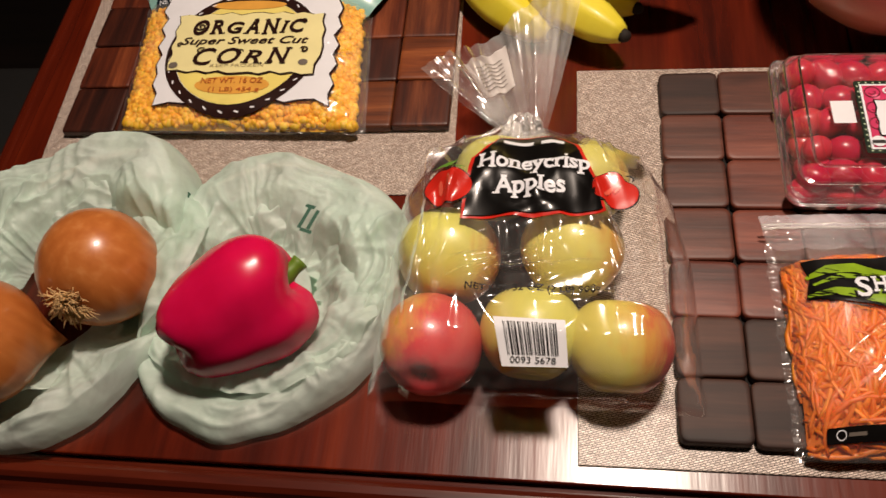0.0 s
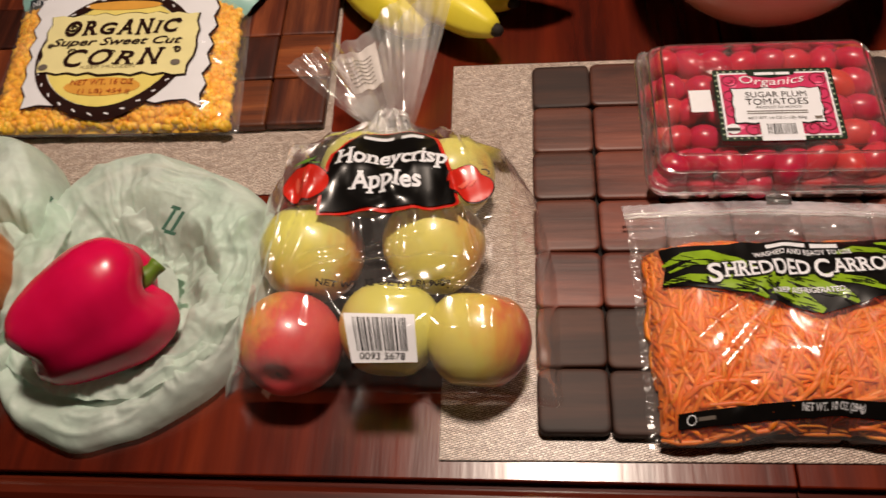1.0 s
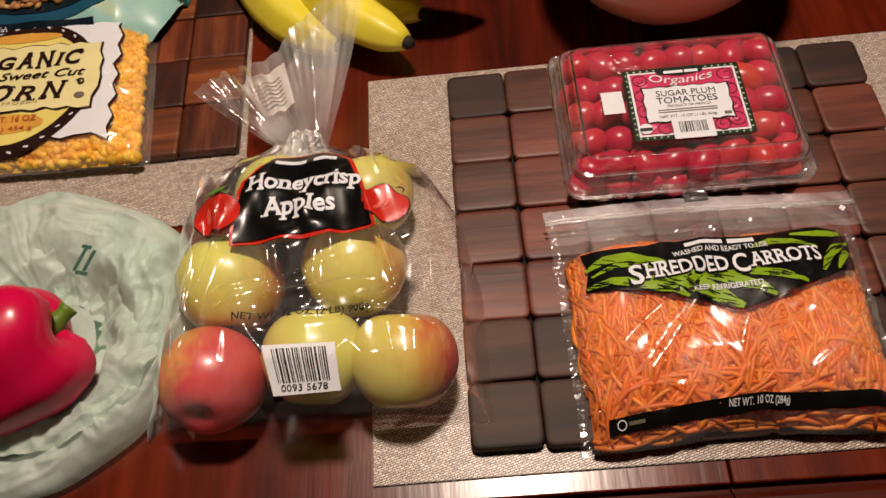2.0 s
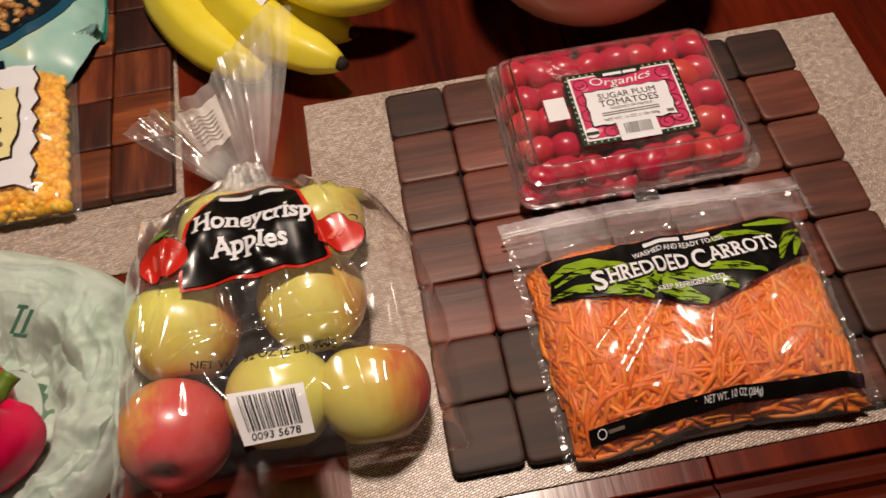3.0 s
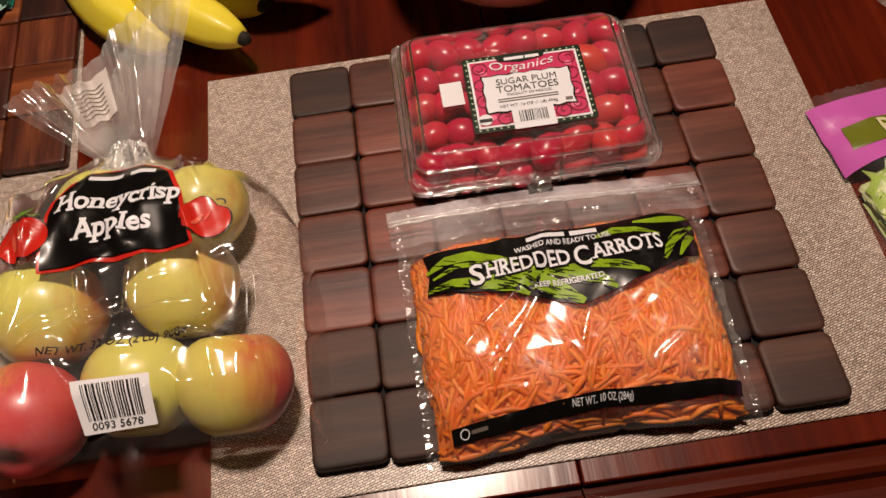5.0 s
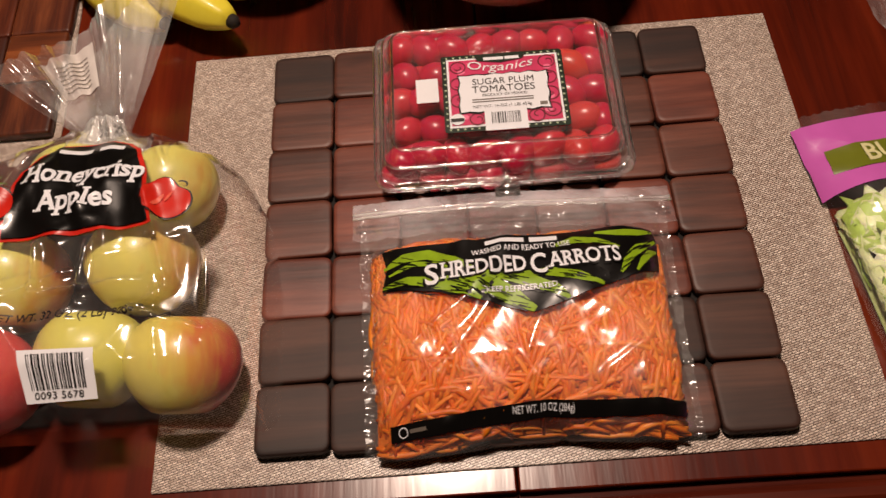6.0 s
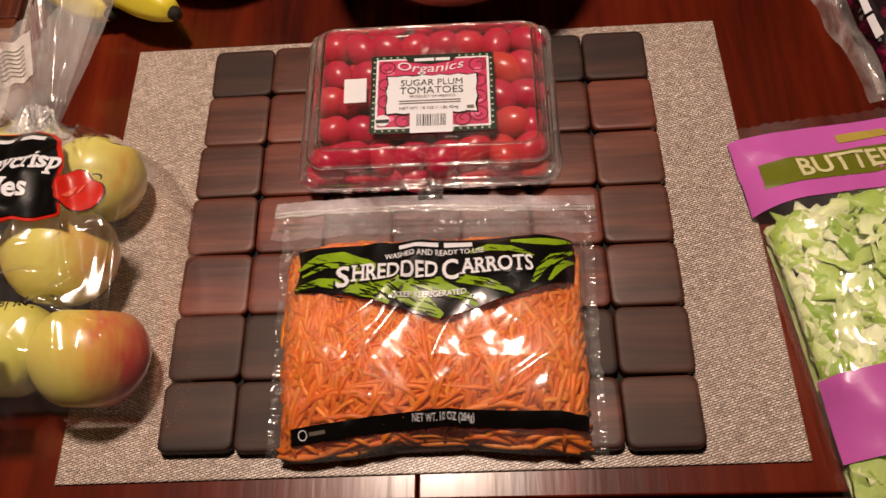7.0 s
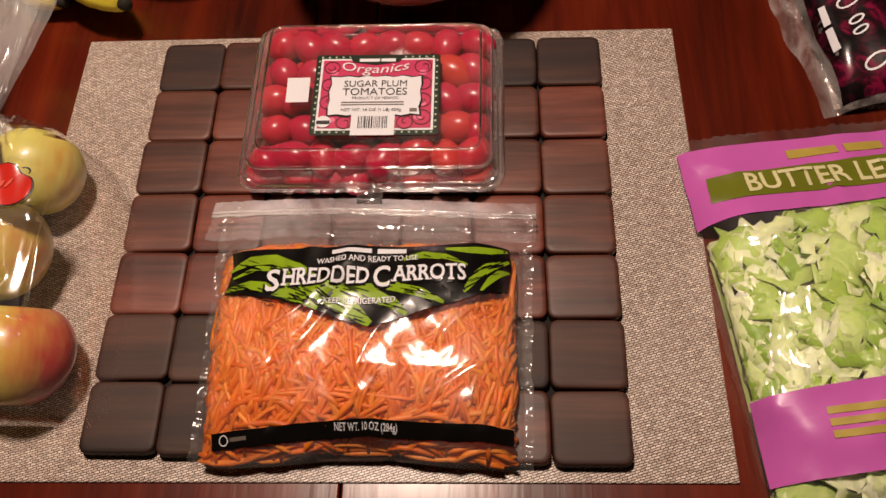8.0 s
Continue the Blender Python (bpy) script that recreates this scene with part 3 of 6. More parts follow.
def onion(loc, r, axis, seed):
    """axis: the way that the root end points."""
    rnd = random.Random(seed)
    turn = Vector(axis).to_track_quat("Z", "Y").to_matrix().to_4x4()
    t = thing("onion", loc, "large brown-skinned onion with dry root tuft", "onion", "onions in the bag")
    prof = []
    for k in range(25):
        a = math.pi * k / 24
        rr = r * math.sin(a)
        z = r * 0.95 * math.cos(a)
        if a < 0.5:
            z -= 0.004 * (1 - a / 0.5)
        if a > 2.6:
            z -= 0.014 * ((a - 2.6) / 0.54) ** 2
        prof.append((max(rr, 0 if k in (0, 24) else 0.0005) if k not in (0, 24) else 0, z))
    bm = lathe(prof, 40, lambda a, z: 1 + 0.012 * math.sin(3 * a + seed) + 0.006 * math.sin(7 * a))
    bm.transform(Matrix.Translation(loc) @ turn)
    part("skin", bm, M_ONION, t)
    hair = bmesh.new()
    down = turn.to_3x3().inverted() @ Vector((0, 0, -1))
    for _ in range(300):
        a, s = rnd.uniform(0, 6.28), rnd.uniform(0, 0.011)
        p = Vector((s * math.cos(a), s * math.sin(a), r * 0.93))
        d = Vector((math.cos(a) * rnd.uniform(0.1, 1.0), math.sin(a) * rnd.uniform(0.1, 1.0), rnd.uniform(0.1, 0.6))).normalized()
        length = rnd.uniform(0.006, 0.014)
        pts = [p]
        for _ in range(4):
            d = (d + 0.28 * down + Vector((rnd.uniform(-0.7, 0.7), rnd.uniform(-0.7, 0.7), rnd.uniform(-0.4, 0.3)))).normalized()
            q = pts[-1] + d * length / 4
            ln = q.length
            pts.append(q * max(1.0, (r * 0.96) / ln))
        tube(hair, pts, [0.0006, 0.0005, 0.0005, 0.0004, 0.0003], 4)
    hair.transform(Matrix.Translation(loc) @ turn)
    part("root_tuft", hair, M_ROOT, t, "tuft of dry straw-coloured roots")


onion((-0.583, -0.064, 0.049), 0.0445, (-0.08, -0.93, 0.36), 3)
onion((-0.654, -0.128, 0.050), 0.046, (-0.8, -0.3, 0.5), 8)


def bell_pepper():
    k = Nodes("red_pepper_skin")
    f = k.noise(k.coords(), 30, 3)
    k.base(k.ramp(f, [(0.3, rgb("cc0c44")), (0.7, rgb("dc1450"))]), 0.24, 0.0)
    k.b.inputs["Specular IOR Level"].default_value = 0.35
    k.b.inputs["Subsurface Weight"].default_value = 0.15
    k.b.inputs["Subsurface Radius"].default_value = (0.006, 0.001, 0.001)
    c = Vector((-0.472, -0.093, 0.049))
    ax = Vector((0.80, 0.58, 0.08)).normalized()  # towards the stalk
    turn = ax.to_track_quat("Z", "Y").to_matrix().to_4x4()
    t = thing("bell_pepper", tuple(c), "glossy red bell pepper lying on its side", "pepper")
    def soft(s, xs, ys):
        if s < 0.04 or s > 0.985:
            return lerp(s, xs, ys)
        return sum(lerp(s + d, xs, ys) for d in (-0.07, -0.045, -0.02, 0.0, 0.02, 0.045, 0.07)) / 7 if 0.1 < s < 0.93 else sum(lerp(s + d, xs, ys) for d in (-0.03, 0.0, 0.03)) / 3

    bm = bmesh.new()
    nr, na = 44, 60
    rows = []
    for j in range(nr + 1):
        s = j / nr
        row = []
        for i in range(na):
            a = 2 * math.pi * i / na
            lobe = 0.5 + 0.5 * math.cos(3 * a + 1.6)
            lobe = lobe ** 0.8
            rad = soft(s, [0, 0.04, 0.12, 0.25, 0.45, 0.7, 0.86, 0.95, 1], [0.0, 0.010, 0.027, 0.0445, 0.0505, 0.0415, 0.0325, 0.0205, 0.0])
            z = soft(s, [0, 0.04, 0.12, 0.25, 0.45, 0.7, 0.86, 0.95, 1], [0.034, 0.041, 0.048, 0.042, 0.017, -0.020, -0.040, -0.048, -0.044])
            groove = (1 - lobe) * lerp(s, [0, 0.12, 0.35, 0.7, 0.9, 1], [0.0, 0.34, 0.17, 0.08, 0.06, 0.0])
            zz = z + (lobe - 0.5) * 0.012 * smooth01((0.35 - s) / 0.3) - (lobe - 0.5) * 0.008 * smooth01((s - 0.7) / 0.25)
            w = 1 + 0.03 * nz(3 * math.cos(a), 3 * math.sin(a), 2 * s)
            row.append(bm.verts.new((rad * (1 - groove) * w * math.cos(a), rad * (1 - groove) * w * math.sin(a), zz)))
        rows.append(row)
    for p, q in zip(rows, rows[1:]):
        for i in range(na):
            bm.faces.new((p[i], q[i], q[(i + 1) % na], p[(i + 1) % na]))
    bmesh.ops.remove_doubles(bm, verts=bm.verts[:], dist=1e-5)
    bm.transform(Matrix.Translation(c) @ turn)
    part("flesh", bm, k.m, t)
    st = tube(bmesh.new(), [Vector((0, 0, 0.034)), Vector((0, 0, 0.042)), Vector((0.001, 0.001, 0.05)), Vector((0.002, 0.001, 0.053)), Vector((0.003, 0.001, 0.056))], [0.014, 0.008, 0.0055, 0.006, 0.0066], 10)
    st.transform(Matrix.Translation(c) @ turn)
    part("stalk", st, plain("green_stalk", "5d7a1f", 0.5, 0.2, 120, 0.1), t, "short green stalk")


bell_pepper()


def ring_bag(outline, centre, peak, high, floor_r, seed, label, sunk):
    """A crumpled open bag: a rolled rim round a sunken middle."""
    th = [math.atan2(y - centre[1], x - centre[0]) for x, y in outline]
    rr = [math.hypot(x - centre[0], y - centre[1]) for x, y in outline]
    order = sorted(range(len(th)), key=lambda i: th[i])
    ta, ra = [th[i] for i in order], [rr[i] for i in order]
    ta = [ta[-1] - 2 * math.pi] + ta + [ta[0] + 2 * math.pi]
    ra = [ra[-1]] + ra + [ra[0]]

    def f(u, v):
        a = -math.pi + 2 * math.pi * u
        R = 0.5 * lerp(a, ta, ra) + 0.25 * (lerp(max(a - 0.12, -math.pi), ta, ra) + lerp(min(a + 0.12, math.pi), ta, ra))
        s = floor_r + (1 - floor_r) * v
        cs, sn = math.cos(a), math.sin(a)
        hgt = high(a) * (1 + 0.35 * nz(1.8 * cs + seed, 1.8 * sn, 2.0))
        drop = max(0.0, (s - peak) / (1.001 - peak))
        z = 0.004 + hgt * smooth01((s - 0.25) / 0.4) * math.sqrt(max(0.0, 1 - drop ** 2.2))
        wx, wy = 0.8 * nz(3 * cs, 3 * sn, 3 * s + seed), 0.8 * nz(3 * cs + 9, 3 * sn, 3 * s)
        mask = smooth01(0.5 + 1.2 * nz(2.4 * cs + seed, 2.4 * sn, 2.2 * s))
        round_ = (1 - abs(nz(1.1 * cs + seed + 0.4 * wx, 1.1 * sn, 11 * s + wy))) ** 3 - 0.5
        out_ = (1 - abs(nz(6.5 * cs + seed, 6.5 * sn + 0.4 * wx, 1.8 * s + wy))) ** 3 - 0.5
        fine = (1 - abs(nz(10 * cs + wx, 10 * sn + seed, 14 * s + wy))) ** 4 - 0.4
        fold = 0.0062 * (mask * round_ + (1 - mask) * out_) + 0.0012 * fine + 0.008 * nz(3 * cs, 3 * sn + seed, 4 * s)
        z += fold * min(1, 9 * (1 - s)) * min(1, hgt / 0.025)
        k = R * s * (1 + 0.025 * nz(4 * cs, 4 * sn, seed))
        low = 1.0
        for qx, qy, qr in sunk:
            low = min(low, smooth01((math.hypot(centre[0] + k * cs - qx, centre[1] + k * sn - qy) - qr) / 0.03))
        z = 0.0035 + (z - 0.0035) * low
        return (centre[0] + k * cs, centre[1] + k * sn, max(z, 0.0028 + 0.001 * nz(9 * cs, 9 * sn, 9 * s)))

    xs, ys = [p[0] for p in outline], [p[1] for p in outline]
    folds = creases(int(seed), 46, (min(xs), max(xs)), (min(ys), max(ys)), 70, 60, 0.075, 0.0034)

    def crumpled(u, v):
        x, y, z = f(u, v)
        s = floor_r + (1 - floor_r) * v
        return (x, y, max(0.003, z + crease_h(folds, x, y) * min(1, 8 * (1 - s)) * smooth01((z - 0.006) / 0.012)))

    t = thing("produce_bag", (*centre, 0), label, "bag", "thin produce bags")
    outer = part("outer_film", sheet(320, 90, crumpled, True), M_MINT, t, "milky pale green film")

    def g(u, v):
        x, y, z = f((u + 0.13) % 1.0, 0.25 + 0.62 * v)
        a = 2 * math.pi * 0.13
        dx, dy = x - centre[0], y - centre[1]
        dx, dy = dx * math.cos(a) + dy * math.sin(a), -dx * math.sin(a) + dy * math.cos(a)
        return (centre[0] + 0.93 * dx, centre[1] + 0.93 * dy, max(0.0035, 0.8 * z + 0.004 * nz(9 * dx / 0.1, 9 * dy / 0.1, seed)))

    part("inner_film", sheet(260, 60, g, True), M_MINT, t, "second crumpled layer of film")
    return t


pepper_bag = ring_bag([(-0.556, -0.126), (-0.53, -0.158), (-0.483, -0.178), (-0.42, -0.158), (-0.375, -0.115), (-0.352, -0.05), (-0.366, 0.008), (-0.42, 0.048), (-0.483, 0.066), (-0.53, 0.045), (-0.558, -0.02), (-0.562, -0.08)],
                      (-0.465, -0.06), 0.78, lambda a: 0.028 + 0.010 * math.sin(a + 0.5), 0.05, 3.0, "crumpled pale green produce bag under a red pepper", [(-0.474, -0.088, 0.044), (-0.497, -0.100, 0.034), (-0.447, -0.074, 0.034)])
onion_bag = ring_bag([(-0.63, -0.195), (-0.587, -0.180), (-0.556, -0.140), (-0.536, -0.09), (-0.530, -0.02), (-0.545, 0.045), (-0.585, 0.078), (-0.63, 0.076), (-0.69, 0.035), (-0.722, -0.02), (-0.735, -0.08), (-0.72, -0.15), (-0.68, -0.19)],
                     (-0.63, -0.065), 0.84, lambda a: 0.036 + 0.012 * math.sin(a), 0.35, 11.0, "crumpled pale green produce bag round two onions", [(-0.583, -0.064, 0.036), (-0.654, -0.128, 0.034)])

M_LOGO = plain("dark_green_bag_print", "2f5a48", 0.5)
for cx, cy, bits in ((-0.437, -0.008, ((0, 0.010, 0.008, 0.003), (-0.003, 0, 0.003, 0.02), (0.004, -0.002, 0.003, 0.018), (0, -0.012, 0.010, 0.003))), (-0.541, 0.002, ((0, 0.008, 0.012, 0.003), (0.004, 0.0, 0.003, 0.014)))):
    bm = flat(*[rect(cx + a, cy + b, w, d, -18) for a, b, w, d in bits])
    part("print_mark", lift(bm, lambda x, y: 0.034 if x > -0.5 else 0.040, 0.001, 0.01), M_LOGO, pepper_bag, "dark green printed mark").visible_shadow = False


# ---- apples in a clear bag ----
M_APPLE_Y = apple_skin("yellow_apple_skin", "d4d068", "c4502e", 0.43)
M_APPLE_R = apple_skin("red_apple_skin", "dc9260", "cc464a", -0.02)
M_APPLE_M = apple_skin("mixed_apple_skin", "d4c864", "c8423e", 0.34)
M_APPLE_S = apple_skin("yellow_apple_skin_orange_side", "dad270", "c8562e", 0.54)
M_STEM = plain("apple_stem", "3a2416", 0.8, 0.3, 300)


def apple(loc, r, tilt, mat, label):
    t = thing("apple", loc, label, "apple", "apples in the bag")
    prof = []
    for k in range(23):
        a = math.pi * k / 22
        rad = r * math.sin(a) * (1 + 0.06 * math.cos(a))
        z = r * 0.97 * math.cos(a) - 0.34 * r * math.exp(-(a / 0.36) ** 2) + 0.2 * r * math.exp(-((math.pi - a) / 0.3) ** 2)
        prof.append((rad if k not in (0, 22) else 0, z))
    bm = lathe(prof, 36, lambda a, z: 1 + 0.018 * math.cos(5 * a) * (1 if z < 0 else 0.4) + 0.012 * math.sin(2 * a))
    stem = tube(bmesh.new(), [Vector((0, 0, 0.5 * r)), Vector((0.001, 0, 0.58 * r)), Vector((0.002, 0.001, 0.70 * r))], [0.0016, 0.0013, 0.0018], 6)
    m = pose(0, 0, 0, tilt[0], tilt[1], 0) @ pose(0, 0, 0, 0, 0, tilt[2])
    skin = new("skin", mesh_of("skin", bm, mat))
    stalk = new("stem", mesh_of("stem", stem, M_STEM))
    cup = bmesh.new()
    for i in range(5):
        a = 2 * math.pi * i / 5
        tube(cup, [Vector((0.0022 * math.cos(a), 0.0022 * math.sin(a), -0.70 * r)), Vector((0.0028 * math.cos(a), 0.0028 * math.sin(a), -0.76 * r)), Vector((0.0010 * math.cos(a), 0.0010 * math.sin(a), -0.79 * r))], [0.0010, 0.0011, 0.0003], 6)
    calyx = new("calyx", mesh_of("calyx", cup, M_STEM))
    tagged(calyx, "dried brown blossom end")
    for o in (skin, stalk, calyx):
        o.parent = t
        o.matrix_basis = m
    tagged(stalk, "short brown stem")


apple((-0.331, -0.112, 0.039), 0.0352, (-112, -6, 40), M_APPLE_R, "red honeycrisp apple with the blossom end showing")
apple((-0.264, -0.100, 0.038), 0.0345, (-75, 10, 100), M_APPLE_Y, "yellow-green apple behind a paper barcode")
apple((-0.206, -0.107, 0.038), 0.0352, (-70, 8, -5), M_APPLE_M, "yellow apple with a red-blushed side")
apple((-0.3245, -0.0435, 0.041), 0.0372, (-80, -8, 30), M_APPLE_Y, "yellow-green apple with orange flush")
apple((-0.238, -0.037, 0.041), 0.0360, (-85, 6, -20), M_APPLE_S, "yellow apple with orange flush")
apple((-0.228, 0.026, 0.034), 0.0315, (-80, 10, -30), M_APPLE_S, "small yellow-green apple behind the print")
apple((-0.294, 0.028, 0.037), 0.0340, (-80, 0, 60), M_APPLE_Y, "yellow apple hidden behind the black print")

AY = [-0.1505, -0.1498, -0.1478, -0.140, -0.118, -0.05, 0.0, 0.03, 0.051, 0.067]
AZ = [0.034, 0.044, 0.056, 0.069, 0.080, 0.083, 0.084, 0.077, 0.063, 0.050]
AC = [-0.262, -0.262, -0.262, -0.262, -0.262, -0.262, -0.265, -0.269, -0.273, -0.276]
AW = [0.106, 0.108, 0.110, 0.112, 0.112, 0.110, 0.103, 0.094, 0.066, 0.017]


def apple_film(x, y):
    zp, xc, w = lerp(y, AY, AZ), lerp(y, AY, AC), lerp(y, AY, AW)
    e = min(1.0, abs(x - xc) / w)
    base = 0.006 if y < 0.042 else lerp(y, [0.042, 0.069], [0.006, 0.036])
    base = max(base, lerp(y, [-0.1505, -0.13], [0.03, 0.006])) if y < -0.13 else base
    return base + (zp - base) * (1 - e ** 5) ** 0.5


APPLE_FOLDS = creases(5, 28, (-0.360, -0.170), (-0.14, 0.05), 95, 16, 0.13, 0.0024, 1.5)
# long pulls in the film: start, way, length, half width, height
APPLE_PULLS = [(-0.346, -0.115, 0.10, 0.995, 0.105, 0.0030, 0.0055), (-0.332, -0.075, 0.16, 0.987, 0.080, 0.0026, 0.0045), (-0.283, -0.085, -0.10, 0.995, 0.048, 0.0032, 0.0046),
               (-0.258, -0.085, 0.05, 0.999, 0.046, 0.0024, 0.0040), (-0.203, -0.080, -0.28, 0.960, 0.085, 0.0030, 0.0052), (-0.180, -0.115, -0.05, 0.999, 0.100, 0.0028, 0.0050),
               (-0.300, -0.078, 0.99, 0.10, 0.085, 0.0026, 0.0036), (-0.225, -0.090, 0.96, -0.28, 0.050, 0.0026, 0.0040), (-0.320, 0.020, 0.55, 0.83, 0.060, 0.0030, 0.0050), (-0.215, 0.010, -0.42, 0.90, 0.070, 0.0030, 0.0050)]
APPLE_FOLDS2 = creases(8, 10, (-0.34, -0.22), (-0.12, -0.05), 8, 14, 0.09, 0.0018)


def apple_wrinkle(x, y):
    d = 0.0035 * (ridge(38 * (x + 0.25 * y), 9 * y, 2.0) - 0.4) + 0.0025 * (ridge(20 * (x - 0.5 * y), 14 * y, 7.0) - 0.4)
    d += crease_h(APPLE_FOLDS, x, y) + crease_h(APPLE_FOLDS2, x, y) + crease_h(APPLE_PULLS, x, y)
    return apple_film(x, y) + d * smooth01((0.106 - abs(x + 0.264)) / 0.02)


def apple_bag():
    t = thing("apple_bag", (-0.262, -0.03, 0.002), "clear plastic bag of apples with a twisted neck", "bag")

    def f(u, v):
        y = -0.1505 + 0.2175 * v
        e = 2 * u - 1
        e = math.copysign(1 - (1 - abs(e)) ** 1.6, e)
        x = lerp(y, AY, AC) + e * lerp(y, AY, AW)
        return (x, y, max(apple_wrinkle(x, y), 0.004))

    film_top = part("film", sheet(230, 170, f), M_FILM_AP, t, "clear crinkled plastic film")
    film_top.visible_shadow = False
    for side, far in ((1, -0.167), (-1, -0.357)):
        corner = sheet(14, 10, lambda u, v: (-0.262 + side * 0.085 + (far + 0.262 - side * 0.085) * u, -0.143 + 0.010 * u + 0.028 * v * (1 - 0.6 * u), 0.005 + 0.012 * (1 - u) * (1 - v) + 0.0012 * nz(14 * u, 9 * v)))
        part("bottom_corner", corner, M_FILM, t, "flat sealed corner of film").visible_shadow = False

    def fan(u, v):
        a = radians(lerp(u, [0, 0.25, 0.5, 0.75, 1], [152, 128, 105, 87, 75]))
        length = lerp(u, [0, 0.25, 0.5, 0.75, 0.9, 1], [0.094, 0.090, 0.099, 0.118, 0.160, 0.170])
        w = v ** 0.8
        x = -0.274 + (u - 0.5) * 0.030 * (1 - v) + length * w * math.cos(a)
        y = 0.063 + length * w * math.sin(a)
        z = 0.047 + 0.018 * v + v * (0.009 * math.sin(9 * u + 1.0) + 0.0110 * nz(9 * u, 0.8 * v, 5.0) + 0.0050 * nz(23 * u, 1.2 * v, 2.0)) + 0.0012 * nz(14 * u, 6 * v)
        return (x, y, z)

    ruffle = film("ruffle_film", 0.11, 0.13, scale=14.0, bump=0.3, gain=2.4)
    part("neck_ruffle", sheet(110, 40, fan), ruffle, t, "flared ruffle of clear film").visible_shadow = False
    part("neck_ruffle", sheet(90, 30, lambda u, v: tuple(Vector(fan(0.1 + 0.8 * u, v * 0.93)) + Vector((0, 0, -0.014 * v + 0.004 * v * math.sin(9 * u))))), ruffle, t).visible_shadow = False
    def neck(u, v):
        a = 2 * math.pi * u
        y = 0.046 + 0.030 * v
        r = lerp(v, [0, 0.25, 0.45, 0.6, 0.8, 1.0], [0.030, 0.021, 0.0145, 0.0115, 0.0095, 0.0080])
        r *= 1 + 0.16 * math.sin(9 * a + 3 * v) + 0.10 * math.sin(17 * a - 2 * v)
        return (-0.276 + r * math.cos(a) * 1.25, y, lerp(v, [0, 0.5, 1], [0.040, 0.046, 0.052]) + 0.62 * r * math.sin(a))

    part("gathered_neck", sheet(120, 24, neck, True), film("gathered_film", 0.24, 0.16, scale=60.0, bump=0.6, gain=2.0), t, "milky gathered film at the neck").visible_shadow = False
    slip = sheet(16, 16, lambda u, v: tuple(Vector(fan(0.22 + 0.30 * u, 0.36 + 0.46 * v)) + Vector((0, 0, 0.0012))))
    slip_ob = part("paper_slip", slip, film("thin_paper_slip", 0.55, 0.4, haze_tint=(0.75, 0.7, 0.66, 1)), t, "thin printed slip inside the ruffle")
    for k in range(7):
        bar = sheet(10, 1, lambda u, v, k=k: tuple(Vector(fan(0.26 + 0.20 * u + 0.002 * k, 0.42 + 0.045 * k + 0.008 * v)) + Vector((0, 0, 0.0018))))
        part("print_line", bar, M_INK, slip_ob)

    h, st = apple_wrinkle, 0.0026
    lab = [(-0.311, -0.036), (-0.265, -0.035), (-0.219, -0.032), (-0.224, -0.012), (-0.230, 0.009), (-0.237, 0.028), (-0.245, 0.036), (-0.262, 0.041), (-0.282, 0.040), (-0.292, 0.036), (-0.299, 0.022), (-0.307, 0.014), (-0.309, -0.010)]
    c = Vector((-0.264, 0.002))
    big = [tuple(c + (Vector(p) - c) * 1.0 + (Vector(p) - c).normalized() * 0.0028) for p in lab]
    part("print_border", lift(flat(big), h, 0.0010, st), M_REDP, t, "thin red printed border")
    part("print_panel", lift(flat(lab), h, 0.0022, st), M_BLACK, t, "black printed panel")
    part("lettering", lift(letters("Honeycrisp", -0.2655, 0.0065, 0.077, 0.0205, 0.5, 0.026, 0.0, 0.07), h, 0.0030, st), M_WHITE, t)
    part("lettering", lift(letters("Apples", -0.268, -0.0145, 0.049, 0.0195, 1.5, 0.026, 0.0, 0.07), h, 0.0030, st), M_WHITE, t)
    part("maker_mark", lift(flat(rect(-0.277, 0.0305, 0.021, 0.0045), rect(-0.253, 0.0305, 0.016, 0.0045)), h, 0.0030, st), M_WHITE, t)
    def fruit(cx, cy, r, rot, grow):
        pts = []
        for k in range(36):
            a = 2 * math.pi * k / 36
            q = r * (1 - 0.22 * math.exp(-((a - math.pi / 2) / 0.35) ** 2) - 0.08 * math.exp(-((a - 1.5 * math.pi) / 0.3) ** 2) + 0.05 * math.cos(2 * a)) + grow
            b = a + radians(rot)
            pts.append((cx + q * math.cos(b), cy + q * 0.92 * math.sin(b)))
        return pts

    for cx, cy, r, rot in ((-0.3235, -0.013, 0.0160, 4), (-0.2105, -0.0155, 0.0150, -38)):
        rim = part("printed_apple", lift(flat(fruit(cx, cy, r, rot, 0.0010)), h, 0.0018, st), M_DARKINK, t)
        part("printed_flesh", lift(flat(fruit(cx, cy, r, rot, 0)), h, 0.0024, st), M_REDP, rim, "red printed apple")
        gleam = flat(oval(cx - 0.3 * r, cy - 0.1 * r, 0.10 * r, 0.34 * r, 14, rot), oval(cx + 0.1 * r, cy + 0.05 * r, 0.06 * r, 0.25 * r, 14, rot))
        part("printed_gleam", lift(gleam, h, 0.0031, st), M_PALERED, rim, "pale printed gleam")
        a = radians(rot + 90)
        stalk = Vector((cx + 0.72 * r * math.cos(a), cy + 0.72 * r * math.sin(a)))
        part("printed_stalk", lift(flat(*curl(stalk.x + 0.25 * r, stalk.y, 0.3 * r, 0.5, 0.05 * r, 180 + rot, -1)), h, 0.0031, 1.0), M_DARKINK, rim)
